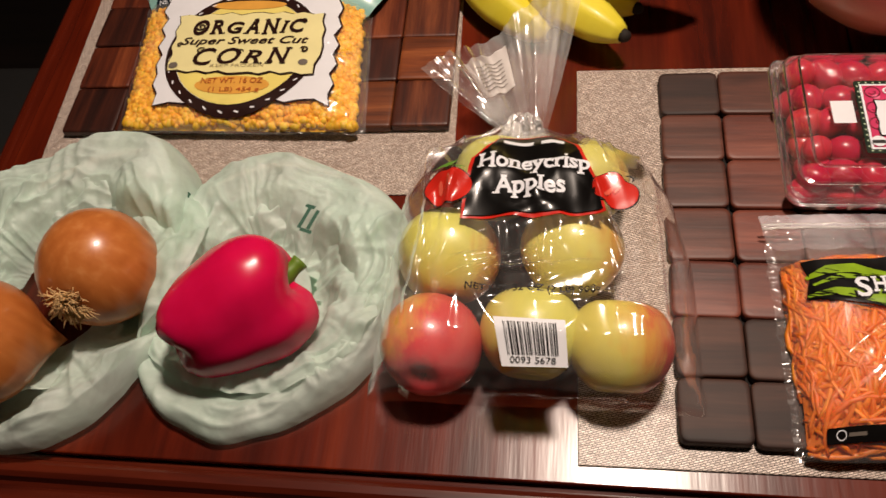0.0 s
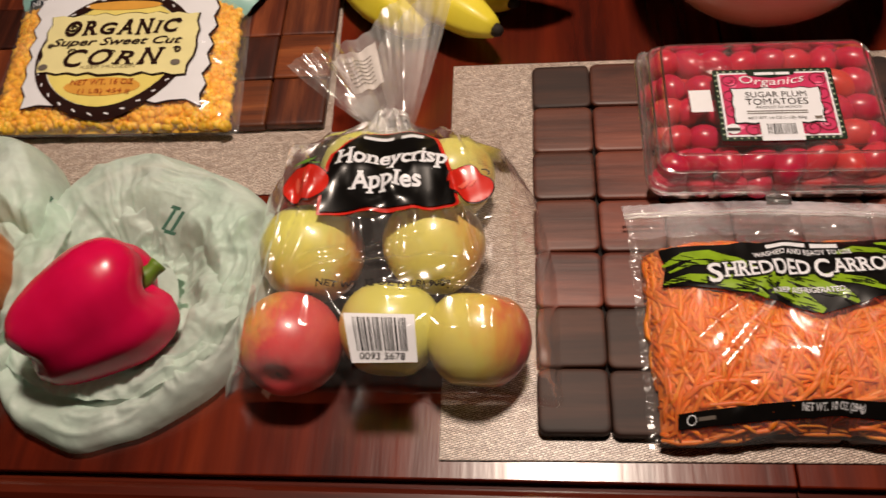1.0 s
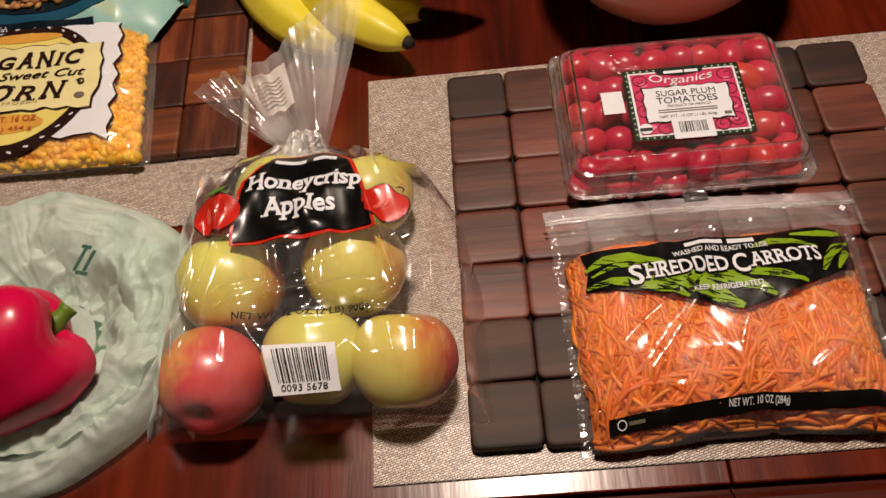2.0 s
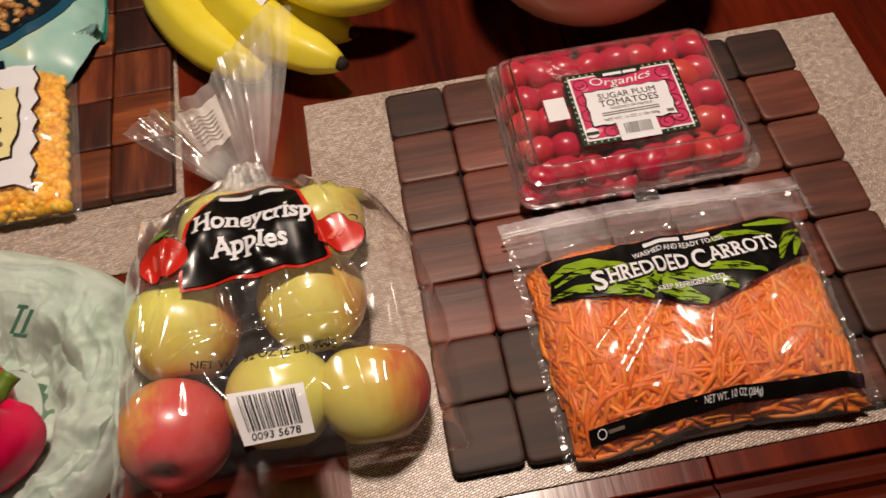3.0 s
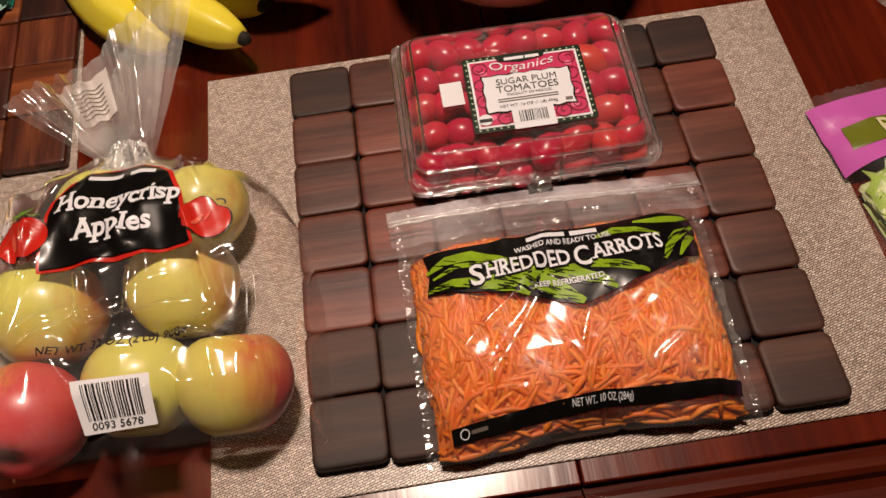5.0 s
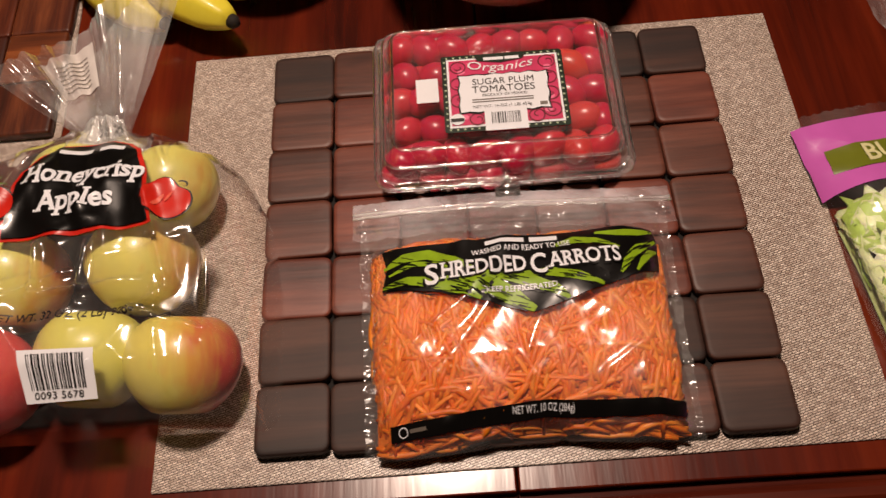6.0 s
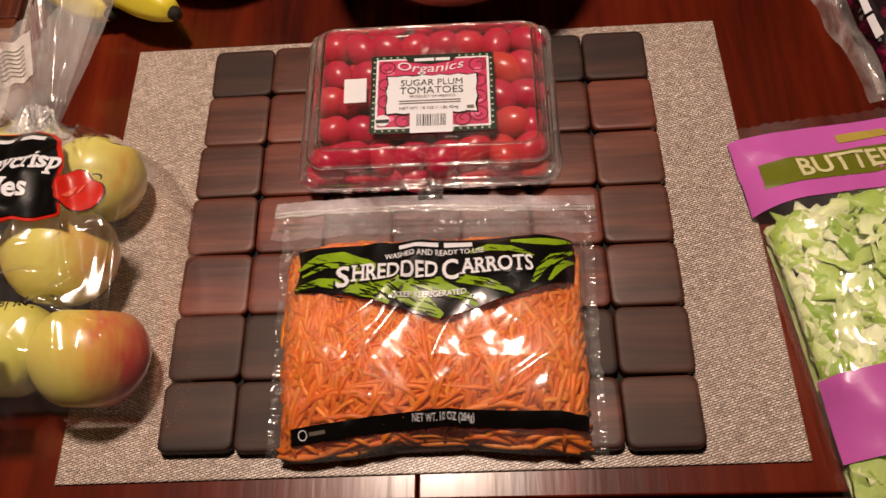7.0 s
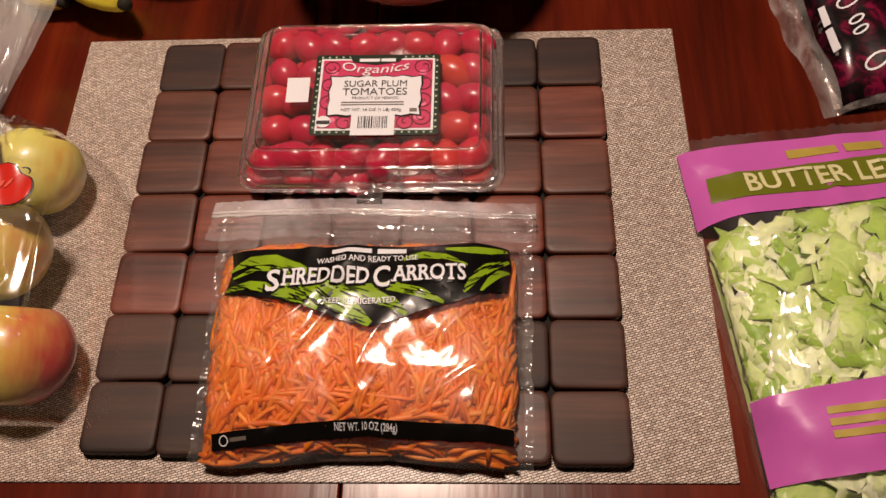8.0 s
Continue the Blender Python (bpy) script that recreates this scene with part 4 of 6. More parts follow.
    part("printed_leaf", lift(flat([(-0.335, 0.002), (-0.326, 0.004), (-0.318, 0.011), (-0.322, 0.003), (-0.312, 0.002), (-0.322, 0.0005)]), h, 0.003, st), plain("green_print", "5d8a2c", 0.4), t)
    # This ink casts no shadow, which would double the text on the apples.
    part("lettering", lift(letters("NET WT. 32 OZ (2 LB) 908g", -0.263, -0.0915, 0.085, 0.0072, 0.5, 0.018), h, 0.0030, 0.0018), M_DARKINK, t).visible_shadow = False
    quad = [(-0.2865, -0.1105), (-0.2420, -0.1115), (-0.2395, -0.1385), (-0.2800, -0.1392)]
    tag = part("barcode_label", lift(flat(quad), apple_film, 0.0035, st), M_PAPER, t, "white paper barcode label")
    rnd = random.Random(4)
    u, bars = 0.12, []
    while u < 0.86:
        w = rnd.choice((0.008, 0.014, 0.022, 0.03))
        def q(a, b):
            p, r = Vector(quad[0]).lerp(Vector(quad[1]), a), Vector(quad[3]).lerp(Vector(quad[2]), a)
            return tuple(p.lerp(r, b))
        bars.append([q(u, 0.10), q(u + w, 0.10), q(u + w, 0.78), q(u, 0.78)])
        u += w + rnd.choice((0.01, 0.016, 0.026))
    part("barcode_print", lift(flat(*bars), apple_film, 0.0042, 0.006), M_BLACK, tag, kind="stuff")
    part("lettering", lift(letters("0093 5678", -0.2610, -0.1355, 0.028, 0.0036), apple_film, 0.0042, st), M_BLACK, tag)


apple_bag()

# ---- plum tomatoes in a clamshell ----


def tomato_skin():
    k = Nodes("tomato_skin")
    info = k.t.nodes.new("ShaderNodeObjectInfo")
    col = k.ramp(info.outputs["Random"], [(0.0, rgb("b81e44")), (0.6, rgb("c42a48")), (0.90, rgb("c83844")), (0.97, rgb("cc443a")), (1.0, rgb("d86a32"))])
    n = k.noise(k.coords((90, 90, 90), True), 1.0, 3)
    col = k.mix(col, k.ramp(n, [(0.3, (0.82, 0.8, 0.8, 1)), (0.7, (1.08, 1.1, 1.1, 1))]), 0.7, "MULTIPLY")
    k.base(col, 0.3, 0.1)
    k.b.inputs["Subsurface Weight"].default_value = 0.35
    k.b.inputs["Subsurface Radius"].default_value = (0.004, 0.001, 0.0005)
    return k.m


def tomatoes():
    m = tomato_skin()
    prof = [(0, 1.0)] + [(math.sin(math.pi * k / 12) * (1 + 0.05 * math.cos(math.pi * k / 12)), math.cos(math.pi * k / 12)) for k in range(1, 12)] + [(0, -1.0)]
    prof[0] = (0, 0.93)
    data = mesh_of("plum_tomato", lathe(prof, 18), m)
    rnd = random.Random(21)
    for layer, (z, nx, ny, x0, x1, y0, y1) in enumerate(((0.0252, 8, 6, -0.0675, 0.0750, 0.027, 0.133), (0.0390, 8, 5, -0.0665, 0.0735, 0.032, 0.128))):
        for j in range(ny):
            for i in range(nx):
                x = x0 + (x1 - x0) * (i + 0.5 * (j % 2) * (0.6 if i < nx - 1 else 0)) / (nx - 1) + rnd.uniform(-0.002, 0.002)
                y = y0 + (y1 - y0) * j / (ny - 1) + rnd.uniform(-0.002, 0.002)
                ob = new("plum_tomato", data)
                r = rnd.uniform(0.0100, 0.0122)
                ob.matrix_world = Matrix.LocRotScale((x, y, z + rnd.uniform(-0.0012, 0.0012)), Euler((radians(rnd.uniform(60, 120)), 0, radians(rnd.uniform(0, 360)))), (r, r, r * rnd.uniform(1.12, 1.45)))
                tagged(ob, "small glossy red plum tomato in a clear box", "tomato", "tomatoes in the clear box")


tomatoes()


def rounded_ring(cx, cy, w, d, r, z, n=6):
    out = []
    for sx, sy, a0 in ((1, 1, 0), (-1, 1, 90), (-1, -1, 180), (1, -1, 270)):
        for k in range(n):
            t = radians(a0 + 90 * k / (n - 1))
            out.append((cx + sx * (w / 2 - r) + r * math.cos(t), cy + sy * (d / 2 - r) + r * math.sin(t), z))
    return out


def shell_mesh(cx, cy, w, d, levels, r):
    """levels: (inset, z). The last one is closed by a flat cap."""
    bm = bmesh.new()
    rows = [[bm.verts.new(p) for p in rounded_ring(cx, cy, w - 2 * i, d - 2 * i, max(0.004, r - i * 0.35), z)] for i, z in levels]
    n = len(rows[0])
    for p, q in zip(rows, rows[1:]):
        for i in range(n):
            bm.faces.new((p[i], p[(i + 1) % n], q[(i + 1) % n], q[i]))
    bm.faces.new(rows[-1])
    return bm


def tomato_box():
    cx, cy, w, d = 0.0035, 0.0800, 0.181, 0.138
    t = thing("tomato_clamshell", (cx, cy, 0.0105), "clear plastic clamshell box full of plum tomatoes", "box")
    lid = part("lid", shell_mesh(cx, cy, w, d, [(0.0, 0.0305), (0.0, 0.0325), (0.0008, 0.0335), (0.0038, 0.0335), (0.0048, 0.035), (0.0075, 0.0455), (0.0086, 0.0468), (0.0105, 0.0474), (0.0116, 0.0488), (0.0148, 0.0550), (0.0158, 0.0562), (0.0172, 0.0570), (0.022, 0.0573), (0.024, 0.0562)], 0.013), M_SHELL, t, "clear stepped plastic lid", smooth=False)
    tub = part("tub", shell_mesh(cx, cy, w, d, [(0.0005, 0.030), (0.0035, 0.0295), (0.0042, 0.028), (0.0075, 0.0155), (0.0095, 0.0125), (0.013, 0.0115)], 0.013), M_SHELL, t, "clear plastic tub", smooth=False)
    lid.visible_shadow = tub.visible_shadow = False
    for sx in (-1, 1):
        for sy in (-1, 1):
            b = lathe([(0, 0.0375), (0.0045, 0.0375), (0.0055, 0.0365), (0.006, 0.0338)], 18)
            b.transform(Matrix.Translation((cx + sx * (w / 2 - 0.0078), cy + sy * (d / 2 - 0.0078), 0.0)))
            part("snap_button", b, M_SHELL, lid, "round clear snap button").visible_shadow = False
    tab = box(cx - 0.008, cx + 0.009, cy - d / 2 - 0.010, cy - d / 2 + 0.001, 0.0315, 0.0322, 0.0003, 1)
    part("pull_tab", tab, M_SHELL, lid, "clear pull tab").visible_shadow = False
    for y in (cy - d / 2 + 0.003, cy + d / 2 - 0.003):
        part("rim_bead", tube(bmesh.new(), [Vector((cx - w / 2 + 0.014, y, 0.0342)), Vector((cx + w / 2 - 0.014, y, 0.0342))], [0.0011, 0.0011], 8), M_SHELL, lid).visible_shadow = False

    # Thin tubes added on the step edges to draw the lid's highlight lines.
    for inset, z, r in ((0.0010, 0.0338, 0.0012), (0.0048, 0.0345, 0.0008), (0.0088, 0.0470, 0.0011), (0.0166, 0.0568, 0.0010)):
        loop = [Vector(p) for p in rounded_ring(cx, cy, w - 2 * inset, d - 2 * inset, max(0.004, 0.013 - inset * 0.35), z)]
        loop.append(loop[0])
        part("step_rib", tube(bmesh.new(), loop, [r] * len(loop), 8), M_SHELL, lid, "thin clear tube added along a step edge for a glint line").visible_shadow = False

    # printed label, slightly tilted towards the front
    h, st = (lambda x, y: 0.0572 + 0.012 * (y - 0.072)), 0.03
    x0, x1, y0, y1 = -0.0355, 0.0500, 0.0385, 0.1050
    mx, my = (x0 + x1) / 2, (y0 + y1) / 2
    green, pink, deep = plain("dark_green_print", "142415", 0.35), plain("pink_print", "c8305e", 0.4, 0.1, 200), plain("dark_red_print", "6a0f22", 0.4)
    label = part("front_label", lift(flat([p[:2] for p in rounded_ring(mx, my, x1 - x0, y1 - y0, 0.002, 0)]), h, 0.0003, st), green, t, "printed front label with dark green dotted border")
    part("line", lift(flat(rect(mx, my, 0.0784, 0.0594)), h, 0.0006, st), M_WHITE, label)
    part("pink_field", lift(flat(rect(mx, my, 0.0752, 0.0562)), h, 0.0009, st), pink, label, "pink field of drawn tomatoes")
    dots = []
    for k in range(17):
        for y in (y0 + 0.0022, y1 - 0.0022):
            dots.append(rect(x0 + 0.004 + k * 0.0048, y, 0.0014, 0.0014))
    for k in range(12):
        for x in (x0 + 0.0022, x1 - 0.0022):
            dots.append(rect(x, y0 + 0.006 + k * 0.005, 0.0014, 0.0014))
    part("border_print", lift(flat(*dots), h, 0.0006, 1.0), plain("pale_green_print", "a9b99a", 0.4), label, kind="stuff")
    rnd = random.Random(3)
    rings = []
    for cx2, cy2 in ((-0.0240, 0.0935), (-0.0245, 0.0790), (-0.0245, 0.0645), (-0.0130, 0.0480), (0.0275, 0.0480), (0.0385, 0.0520), (0.0385, 0.0660), (0.0385, 0.0800), (0.0385, 0.0940)):
        r = rnd.uniform(0.0054, 0.0066)
        rings += ringed(cx2, cy2, r, r * 0.95, 0.0009, 20)
        rings += curl(cx2 + 0.0006, cy2 + 0.0004, r * 0.62, 0.6, 0.0005, rnd.uniform(0, 360))
    part("pattern_print", lift(flat(*rings), h, 0.0012, 1.0), deep, label, kind="stuff")
    part("pattern_print", lift(flat(*[oval(a, b, 0.0028, 0.0022, 14) for a, b in ((-0.022, 0.089), (-0.0225, 0.062), (0.0385, 0.063), (0.0385, 0.089), (0.036, 0.052), (-0.0215, 0.05))]), h, 0.00115, 1.0), plain("light_pink_print", "e86f92", 0.4), label, kind="stuff")
    part("scroll", lift(flat([(-0.012, 0.1028), (-0.010, 0.098), (0.006, 0.0955), (0.022, 0.098), (0.0245, 0.1028)]), h, 0.0015, st), green, label)
    part("maker_mark", lift(flat(rect(0.0015, 0.0992, 0.014, 0.0026), rect(0.0145, 0.0992, 0.010, 0.0026)), h, 0.0018, st), M_WHITE, label)
    word = letters("Organics", 0.006, 0.0905, 0.046, 0.0095, 0, 0.0, 0.2)
    for v in word.verts:
        v.co.y += 0.30 * (abs(v.co.x - 0.006) ** 2) / 0.023 * 0.5
    part("lettering", lift(word, h, 0.0018, 1.0), M_PAPER, label)
    part("panel_edge", lift(flat(jag([(-0.0250, 0.0525), (0.0385, 0.0525), (0.0385, 0.0865), (-0.0250, 0.0865)], 0.006, 0.0010, rnd)), h, 0.0013, st), M_BLACK, label)
    part("panel", lift(flat(jag([(-0.0238, 0.0537), (0.0373, 0.0537), (0.0373, 0.0853), (-0.0238, 0.0853)], 0.006, 0.0008, rnd)), h, 0.0016, st), M_WHITE, label, "white text panel")
    for body, x, y, ww, hh, b in (("SUGAR PLUM", 0.0067, 0.0792, 0.0425, 0.0052, 0.0), ("TOMATOES", 0.0065, 0.0725, 0.0435, 0.0058, 0.0), ("PRODUCT OF MEXICO", 0.0072, 0.0672, 0.031, 0.0021, 0.0), ("NET WT. 16 OZ (1 LB) 454g", 0.0048, 0.0573, 0.040, 0.0031, 0.0)):
        part("lettering", lift(letters(body, x, y, ww, hh, 0, b), h, 0.0020, 1.0), M_DARKINK, label)
    part("small_print", lift(flat(rect(0.0055, 0.0638, 0.042, 0.0008), rect(0.0055, 0.0618, 0.042, 0.0008), rect(0.033, 0.0573, 0.005, 0.0026)), h, 0.0020, 1.0), M_INK, label)
    part("seal", lift(flat(oval(-0.0265, 0.0485, 0.005, 0.0046)), h, 0.0016, 1.0), M_WHITE, label)
    part("seal_band", lift(flat(rect(-0.0265, 0.0478, 0.009, 0.0028)), h, 0.0019, 1.0), M_DARKINK, label)
    part("barcode_patch", lift(flat(rect(0.0065, 0.0462, 0.0290, 0.0175)), h, 0.0017, st), M_WHITE, label)
    bars, u = [], -0.003
    while u < 0.0165:
        ww = rnd.choice((0.0003, 0.0006, 0.0009))
        bars.append(rect(u, 0.0475, ww, 0.0095))
        u += ww + rnd.choice((0.0005, 0.0008))
    part("barcode_print", lift(flat(*bars), h, 0.0020, 1.0), M_BLACK, label, kind="stuff")
    part("price_sticker", lift(flat(rect(-0.0462, 0.0755, 0.0155, 0.0205, 1)), h, 0.0006, st), M_PAPER, t, "blank white square sticker")


tomato_box()

# ---- shredded carrots ----
CY = [-0.1725, -0.1685, -0.1620, -0.1525, -0.1390, -0.115, -0.07, -0.036, -0.012, 0.008]
CZ = [0.0135, 0.0200, 0.0275, 0.0350, 0.0410, 0.0460, 0.0475, 0.0410, 0.0255, 0.0180]


def carrot_waist(x):
    """How far the near edge is drawn in at the middle."""
    return 0.0075 * math.exp(-((x - 0.012) / 0.05) ** 2)


def carrot_film(x, y):
    w = lerp(y, [-0.17, -0.02, 0.008], [0.0975, 0.0995, 0.104])
    e = min(1.0, abs(x - 0.006) / w)
    yy = y - carrot_waist(x) * smooth01((-0.115 - y) / 0.04)
    return 0.0125 + (lerp(yy, CY, CZ) - 0.0125) * (1 - e ** 5) ** 0.6


CARROT_FOLDS = creases(3, 16, (-0.08, 0.06), (-0.14, -0.05), 42, 22, 0.075, 0.0020, 1.4) + creases(6, 10, (-0.08, 0.09), (-0.168, -0.150), 80, 20, 0.02, 0.0016)


def carrot_wrinkle(x, y):
    d = 0.0050 * (ridge(12 * (x - 0.6 * y), 8 * (y + 0.3 * x), 3.0) - 0.4) + 0.0010 * nz(34 * (x + y), 40 * y, 9.0)
    d += crease_h(CARROT_FOLDS, x, y)
    edge = smooth01((0.100 - abs(x - 0.006)) / 0.03)
    return carrot_film(x, y) + d * edge + 0.0034 * (1 - edge) * nz(130 * x, 190 * y)


def shredded_carrots():
    mat = island("carrot_flesh", [(0.0, "d46c10"), (0.35, "db7616"), (0.7, "e18420"), (0.92, "e89838"), (1.0, "ca620c")], 0.5, 0.6, 0.0)
    rnd = random.Random(12)
    verts, faces = [], []

    def strip(pts, w):
        base = len(verts)
        for k, p in enumerate(pts):
            t = (pts[min(k + 1, len(pts) - 1)] - pts[max(k - 1, 0)]).normalized()
            s = t.cross(Vector((0, 0, 1))).normalized()
            u = s.cross(t)
            ww = w * (0.5 if k in (0, len(pts) - 1) else 1)
            for a, b in ((-1, -0.7), (1, -0.7), (1, 0.3), (0.45, 0.8), (-0.45, 0.8), (-1, 0.3)):
                verts.append(tuple(p + s * a * ww + u * b * ww))
        for k in range(len(pts) - 1):
            o = base + 6 * k
            for i in range(6):
                faces.append((o + i, o + (i + 1) % 6, o + 6 + (i + 1) % 6, o + 6 + i))
        faces.append(tuple(base + i for i in range(5, -1, -1)))
        e = base + 6 * (len(pts) - 1)
        faces.append(tuple(e + i for i in range(6)))

    def inside(x, y):
        return -0.0925 + 0.02 * max(0.0, y + 0.05) < x < 0.1000 and -0.1672 + carrot_waist(x) + 0.002 * nz(60 * x, 3.0) < y < -0.030

    for n in range(2300):
        x, y = rnd.uniform(-0.091, 0.099), rnd.uniform(-0.169, -0.034)
        lean = 1.57 - 1.6 * (x - 0.006)
        a = rnd.gauss(lean, 0.38) if rnd.random() < 0.8 else rnd.uniform(0, 3.14)
        if y < -0.148 and rnd.random() < 0.6:
            a = rnd.gauss(0.0, 0.5)
        length = rnd.uniform(0.045, 0.105)
        bend, swing = rnd.gauss(0, 14), rnd.gauss(0, 18)
        depth = 0.0038 + 0.0062 * rnd.random() ** 1.1
        pts = []
        px, py, ang = x, y, a
        seg = 10
        for k in range(seg + 1):
            if not inside(px, py):
                break
            pts.append(Vector((px, py, max(0.0140, carrot_film(px, py) - depth + 0.0009 * math.sin(2 * k + n)))))
            px += length / seg * math.cos(ang)
            py += length / seg * math.sin(ang)
            ang += (bend + swing * math.cos(math.pi * k / seg * 1.5)) * length / seg
        if len(pts) > 3:
            strip(pts, rnd.uniform(0.0013, 0.0021))
    me = bpy.data.meshes.new("shredded_carrots")
    off = Vector((0.006, -0.08, 0.0115))
    me.from_pydata([tuple(Vector(v) - off) for v in verts], [], faces)
    me.materials.append(mat)
    me.polygons.foreach_set("use_smooth", [True] * len(me.polygons))
    ob = new("shredded_carrots", me)
    ob.location = off
    ORIGIN[ob] = off
    tagged(ob, "heap of bright orange shredded carrot strips", "carrots", kind="stuff")

    def heart(u, v):
        x = -0.089 + 0.187 * u
        y = -0.1660 + carrot_waist(x) + (0.1320 - carrot_waist(x)) * v
        return (x, y, max(0.0125, carrot_film(x, y) - 0.0062))

    part("packed_core", sheet(50, 44, heart), ground_wave("carrot_core", "c2620e", "d27218", 220, (1, 1, 1), 0.6), ob, "densely packed carrot inside", kind="stuff")


shredded_carrots()


def carrot_bag():
    t = thing("carrot_bag", (0.006, -0.08, 0.011), "clear zip bag of shredded carrots with black and green print", "bag")

    def f(u, v):
        e = 2 * u - 1
        near = -0.1700 + 0.85 * carrot_waist(0.006 + 0.1 * e)
        y = near + (0.008 - near) * v
        w = lerp(y, [-0.17, 0.008], [0.1025, 0.1065])
        x = 0.006 + w * e + 0.0026 * nz(70 * y, 3.0 * e, 2.0) * abs(e) ** 8
        return (x, y, max(0.0118, carrot_wrinkle(x, y)))

    part("film", sheet(210, 190, f), M_FILM_CA, t, "clear glossy film").visible_shadow = False

    def z(u, v):
        x = -0.1040 + 0.2190 * u - 0.002 * (1 - v) * (2 * u - 1)
        y = -0.027 + 0.037 * v + 0.0015 * math.sin(5 * u)
        return (x, y, 0.0320 - 0.0135 * v + 0.003 * math.sin(3.2 * u) + 0.0012 * nz(30 * u, 10 * v) * (1 - v) + 0.0032 * (ridge(9 * u, 3 * v) - 0.3) * (1 - v) + 0.0010 * nz(60 * u, 14 * v))

    part("zip_strip", sheet(120, 24, z), M_ZIP, t, "clear plastic zip strip").visible_shadow = False
    part("zip_band", sheet(120, 8, lambda u, v: tuple(Vector(z(u, 0.60 + 0.38 * v)) + Vector((0, 0, 0.0012)))), M_ZIPTOP, t, "milky band over the zip").visible_shadow = False
    for v0 in (0.60, 0.70):
        tr = tube(bmesh.new(), [Vector(z(k / 40, v0)) + Vector((0, 0, 0.0008)) for k in range(41)], [0.0010] * 41, 8)
        part("zip_track", tr, film("zip_track_plastic", 0.3, 0.1, bump=0.1), t, "raised zip track")

    h, st = carrot_wrinkle, 0.005
    green = plain("lime_print", "86a81e", 0.35, 0.15, 150, 0.0, 0.3)
    head = [(-0.0830, -0.0355), (-0.04, -0.0365), (0.02, -0.0355), (0.0960, -0.0310), (0.0975, -0.0450), (0.0945, -0.0650), (0.066, -0.0755), (0.040, -0.0845), (0.0120, -0.0935), (-0.020, -0.0830), (-0.045, -0.0745), (-0.0830, -0.0665), (-0.0795, -0.050)]
    panel = part("print_panel", lift(flat(head), h, 0.0010, st), M_BLACK, t, "black printed panel with lime leaves")

    def leaf(pts, w0, w1):
        """A tapering painted stroke along points."""
        up, dn = [], []
        for k, p in enumerate(pts):
            q, r = Vector(pts[min(k + 1, len(pts) - 1)]), Vector(pts[max(k - 1, 0)])
            n = (q - r).normalized()
            wdt = w0 + (w1 - w0) * k / (len(pts) - 1)
            wdt *= math.sin(math.pi * (0.12 + 0.80 * k / (len(pts) - 1)))
            up.append((p[0] - n.y * wdt, p[1] + n.x * wdt))
            dn.append((p[0] + n.y * wdt, p[1] - n.x * wdt))
        return [(up[k], up[k + 1], dn[k + 1], dn[k]) for k in range(len(pts) - 1)]

    strokes = []
    for pts, w0, w1 in (
            ([(-0.0815, -0.0500), (-0.068, -0.0445), (-0.052, -0.0445), (-0.036, -0.0515), (-0.020, -0.0610)], 0.0040, 0.0040),
            ([(-0.0780, -0.0560), (-0.062, -0.0505), (-0.046, -0.0530), (-0.034, -0.0600)], 0.0022, 0.0020),
            ([(-0.0820, -0.0640), (-0.066, -0.0625), (-0.050, -0.0665), (-0.034, -0.0735), (-0.020, -0.0815)], 0.0030, 0.0052),
            ([(-0.046, -0.0655), (-0.030, -0.0665), (-0.014, -0.0730), (0.000, -0.0815), (0.0125, -0.0915)], 0.0050, 0.0085),
            ([(-0.020, -0.0650), (-0.004, -0.0665), (0.012, -0.0715), (0.026, -0.0790), (0.034, -0.0855)], 0.0042, 0.0046),
            ([(0.008, -0.0655), (0.024, -0.0660), (0.040, -0.0710), (0.056, -0.0775)], 0.0036, 0.0040),
            ([(0.030, -0.0455), (0.042, -0.0420), (0.056, -0.0440), (0.070, -0.0505)], 0.0036, 0.0022),
            ([(0.056, -0.0375), (0.070, -0.0390), (0.084, -0.0375), (0.0950, -0.0345)], 0.0022, 0.0030),
            ([(0.068, -0.0700), (0.074, -0.0600), (0.083, -0.0500), (0.0955, -0.0420)], 0.0026, 0.0044),
            ([(0.078, -0.0690), (0.084, -0.0600), (0.090, -0.0530), (0.0960, -0.0490)], 0.0020, 0.0030)):
        strokes += leaf(pts, w0, w1)
    part("leaf_print", lift(flat(*strokes), h, 0.0014, st), green, panel, "lime green brushed leaves")
    rnd = random.Random(9)
    hatch = []
    for x0, y0, x1, y1, n in ((-0.076, -0.048, -0.026, -0.058, 26), (-0.078, -0.064, -0.026, -0.078, 26), (-0.036, -0.068, 0.008, -0.088, 34), (-0.008, -0.067, 0.030, -0.082, 20), (0.012, -0.066, 0.050, -0.075, 16), (0.034, -0.043, 0.064, -0.048, 14), (0.072, -0.062, 0.094, -0.044, 22)):
        turn = math.degrees(math.atan2(y1 - y0, x1 - x0))
        for _ in range(n):
            k = rnd.random()
            hatch.append(rect(x0 + (x1 - x0) * k + rnd.uniform(-0.002, 0.002), y0 + (y1 - y0) * k + rnd.uniform(-0.0045, 0.0045), rnd.uniform(0.004, 0.012), rnd.uniform(0.0004, 0.0008), turn + rnd.uniform(-14, 8)))
    part("hatch_print", lift(flat(*hatch), h, 0.0018, 0.01), M_BLACK, panel, kind="stuff")
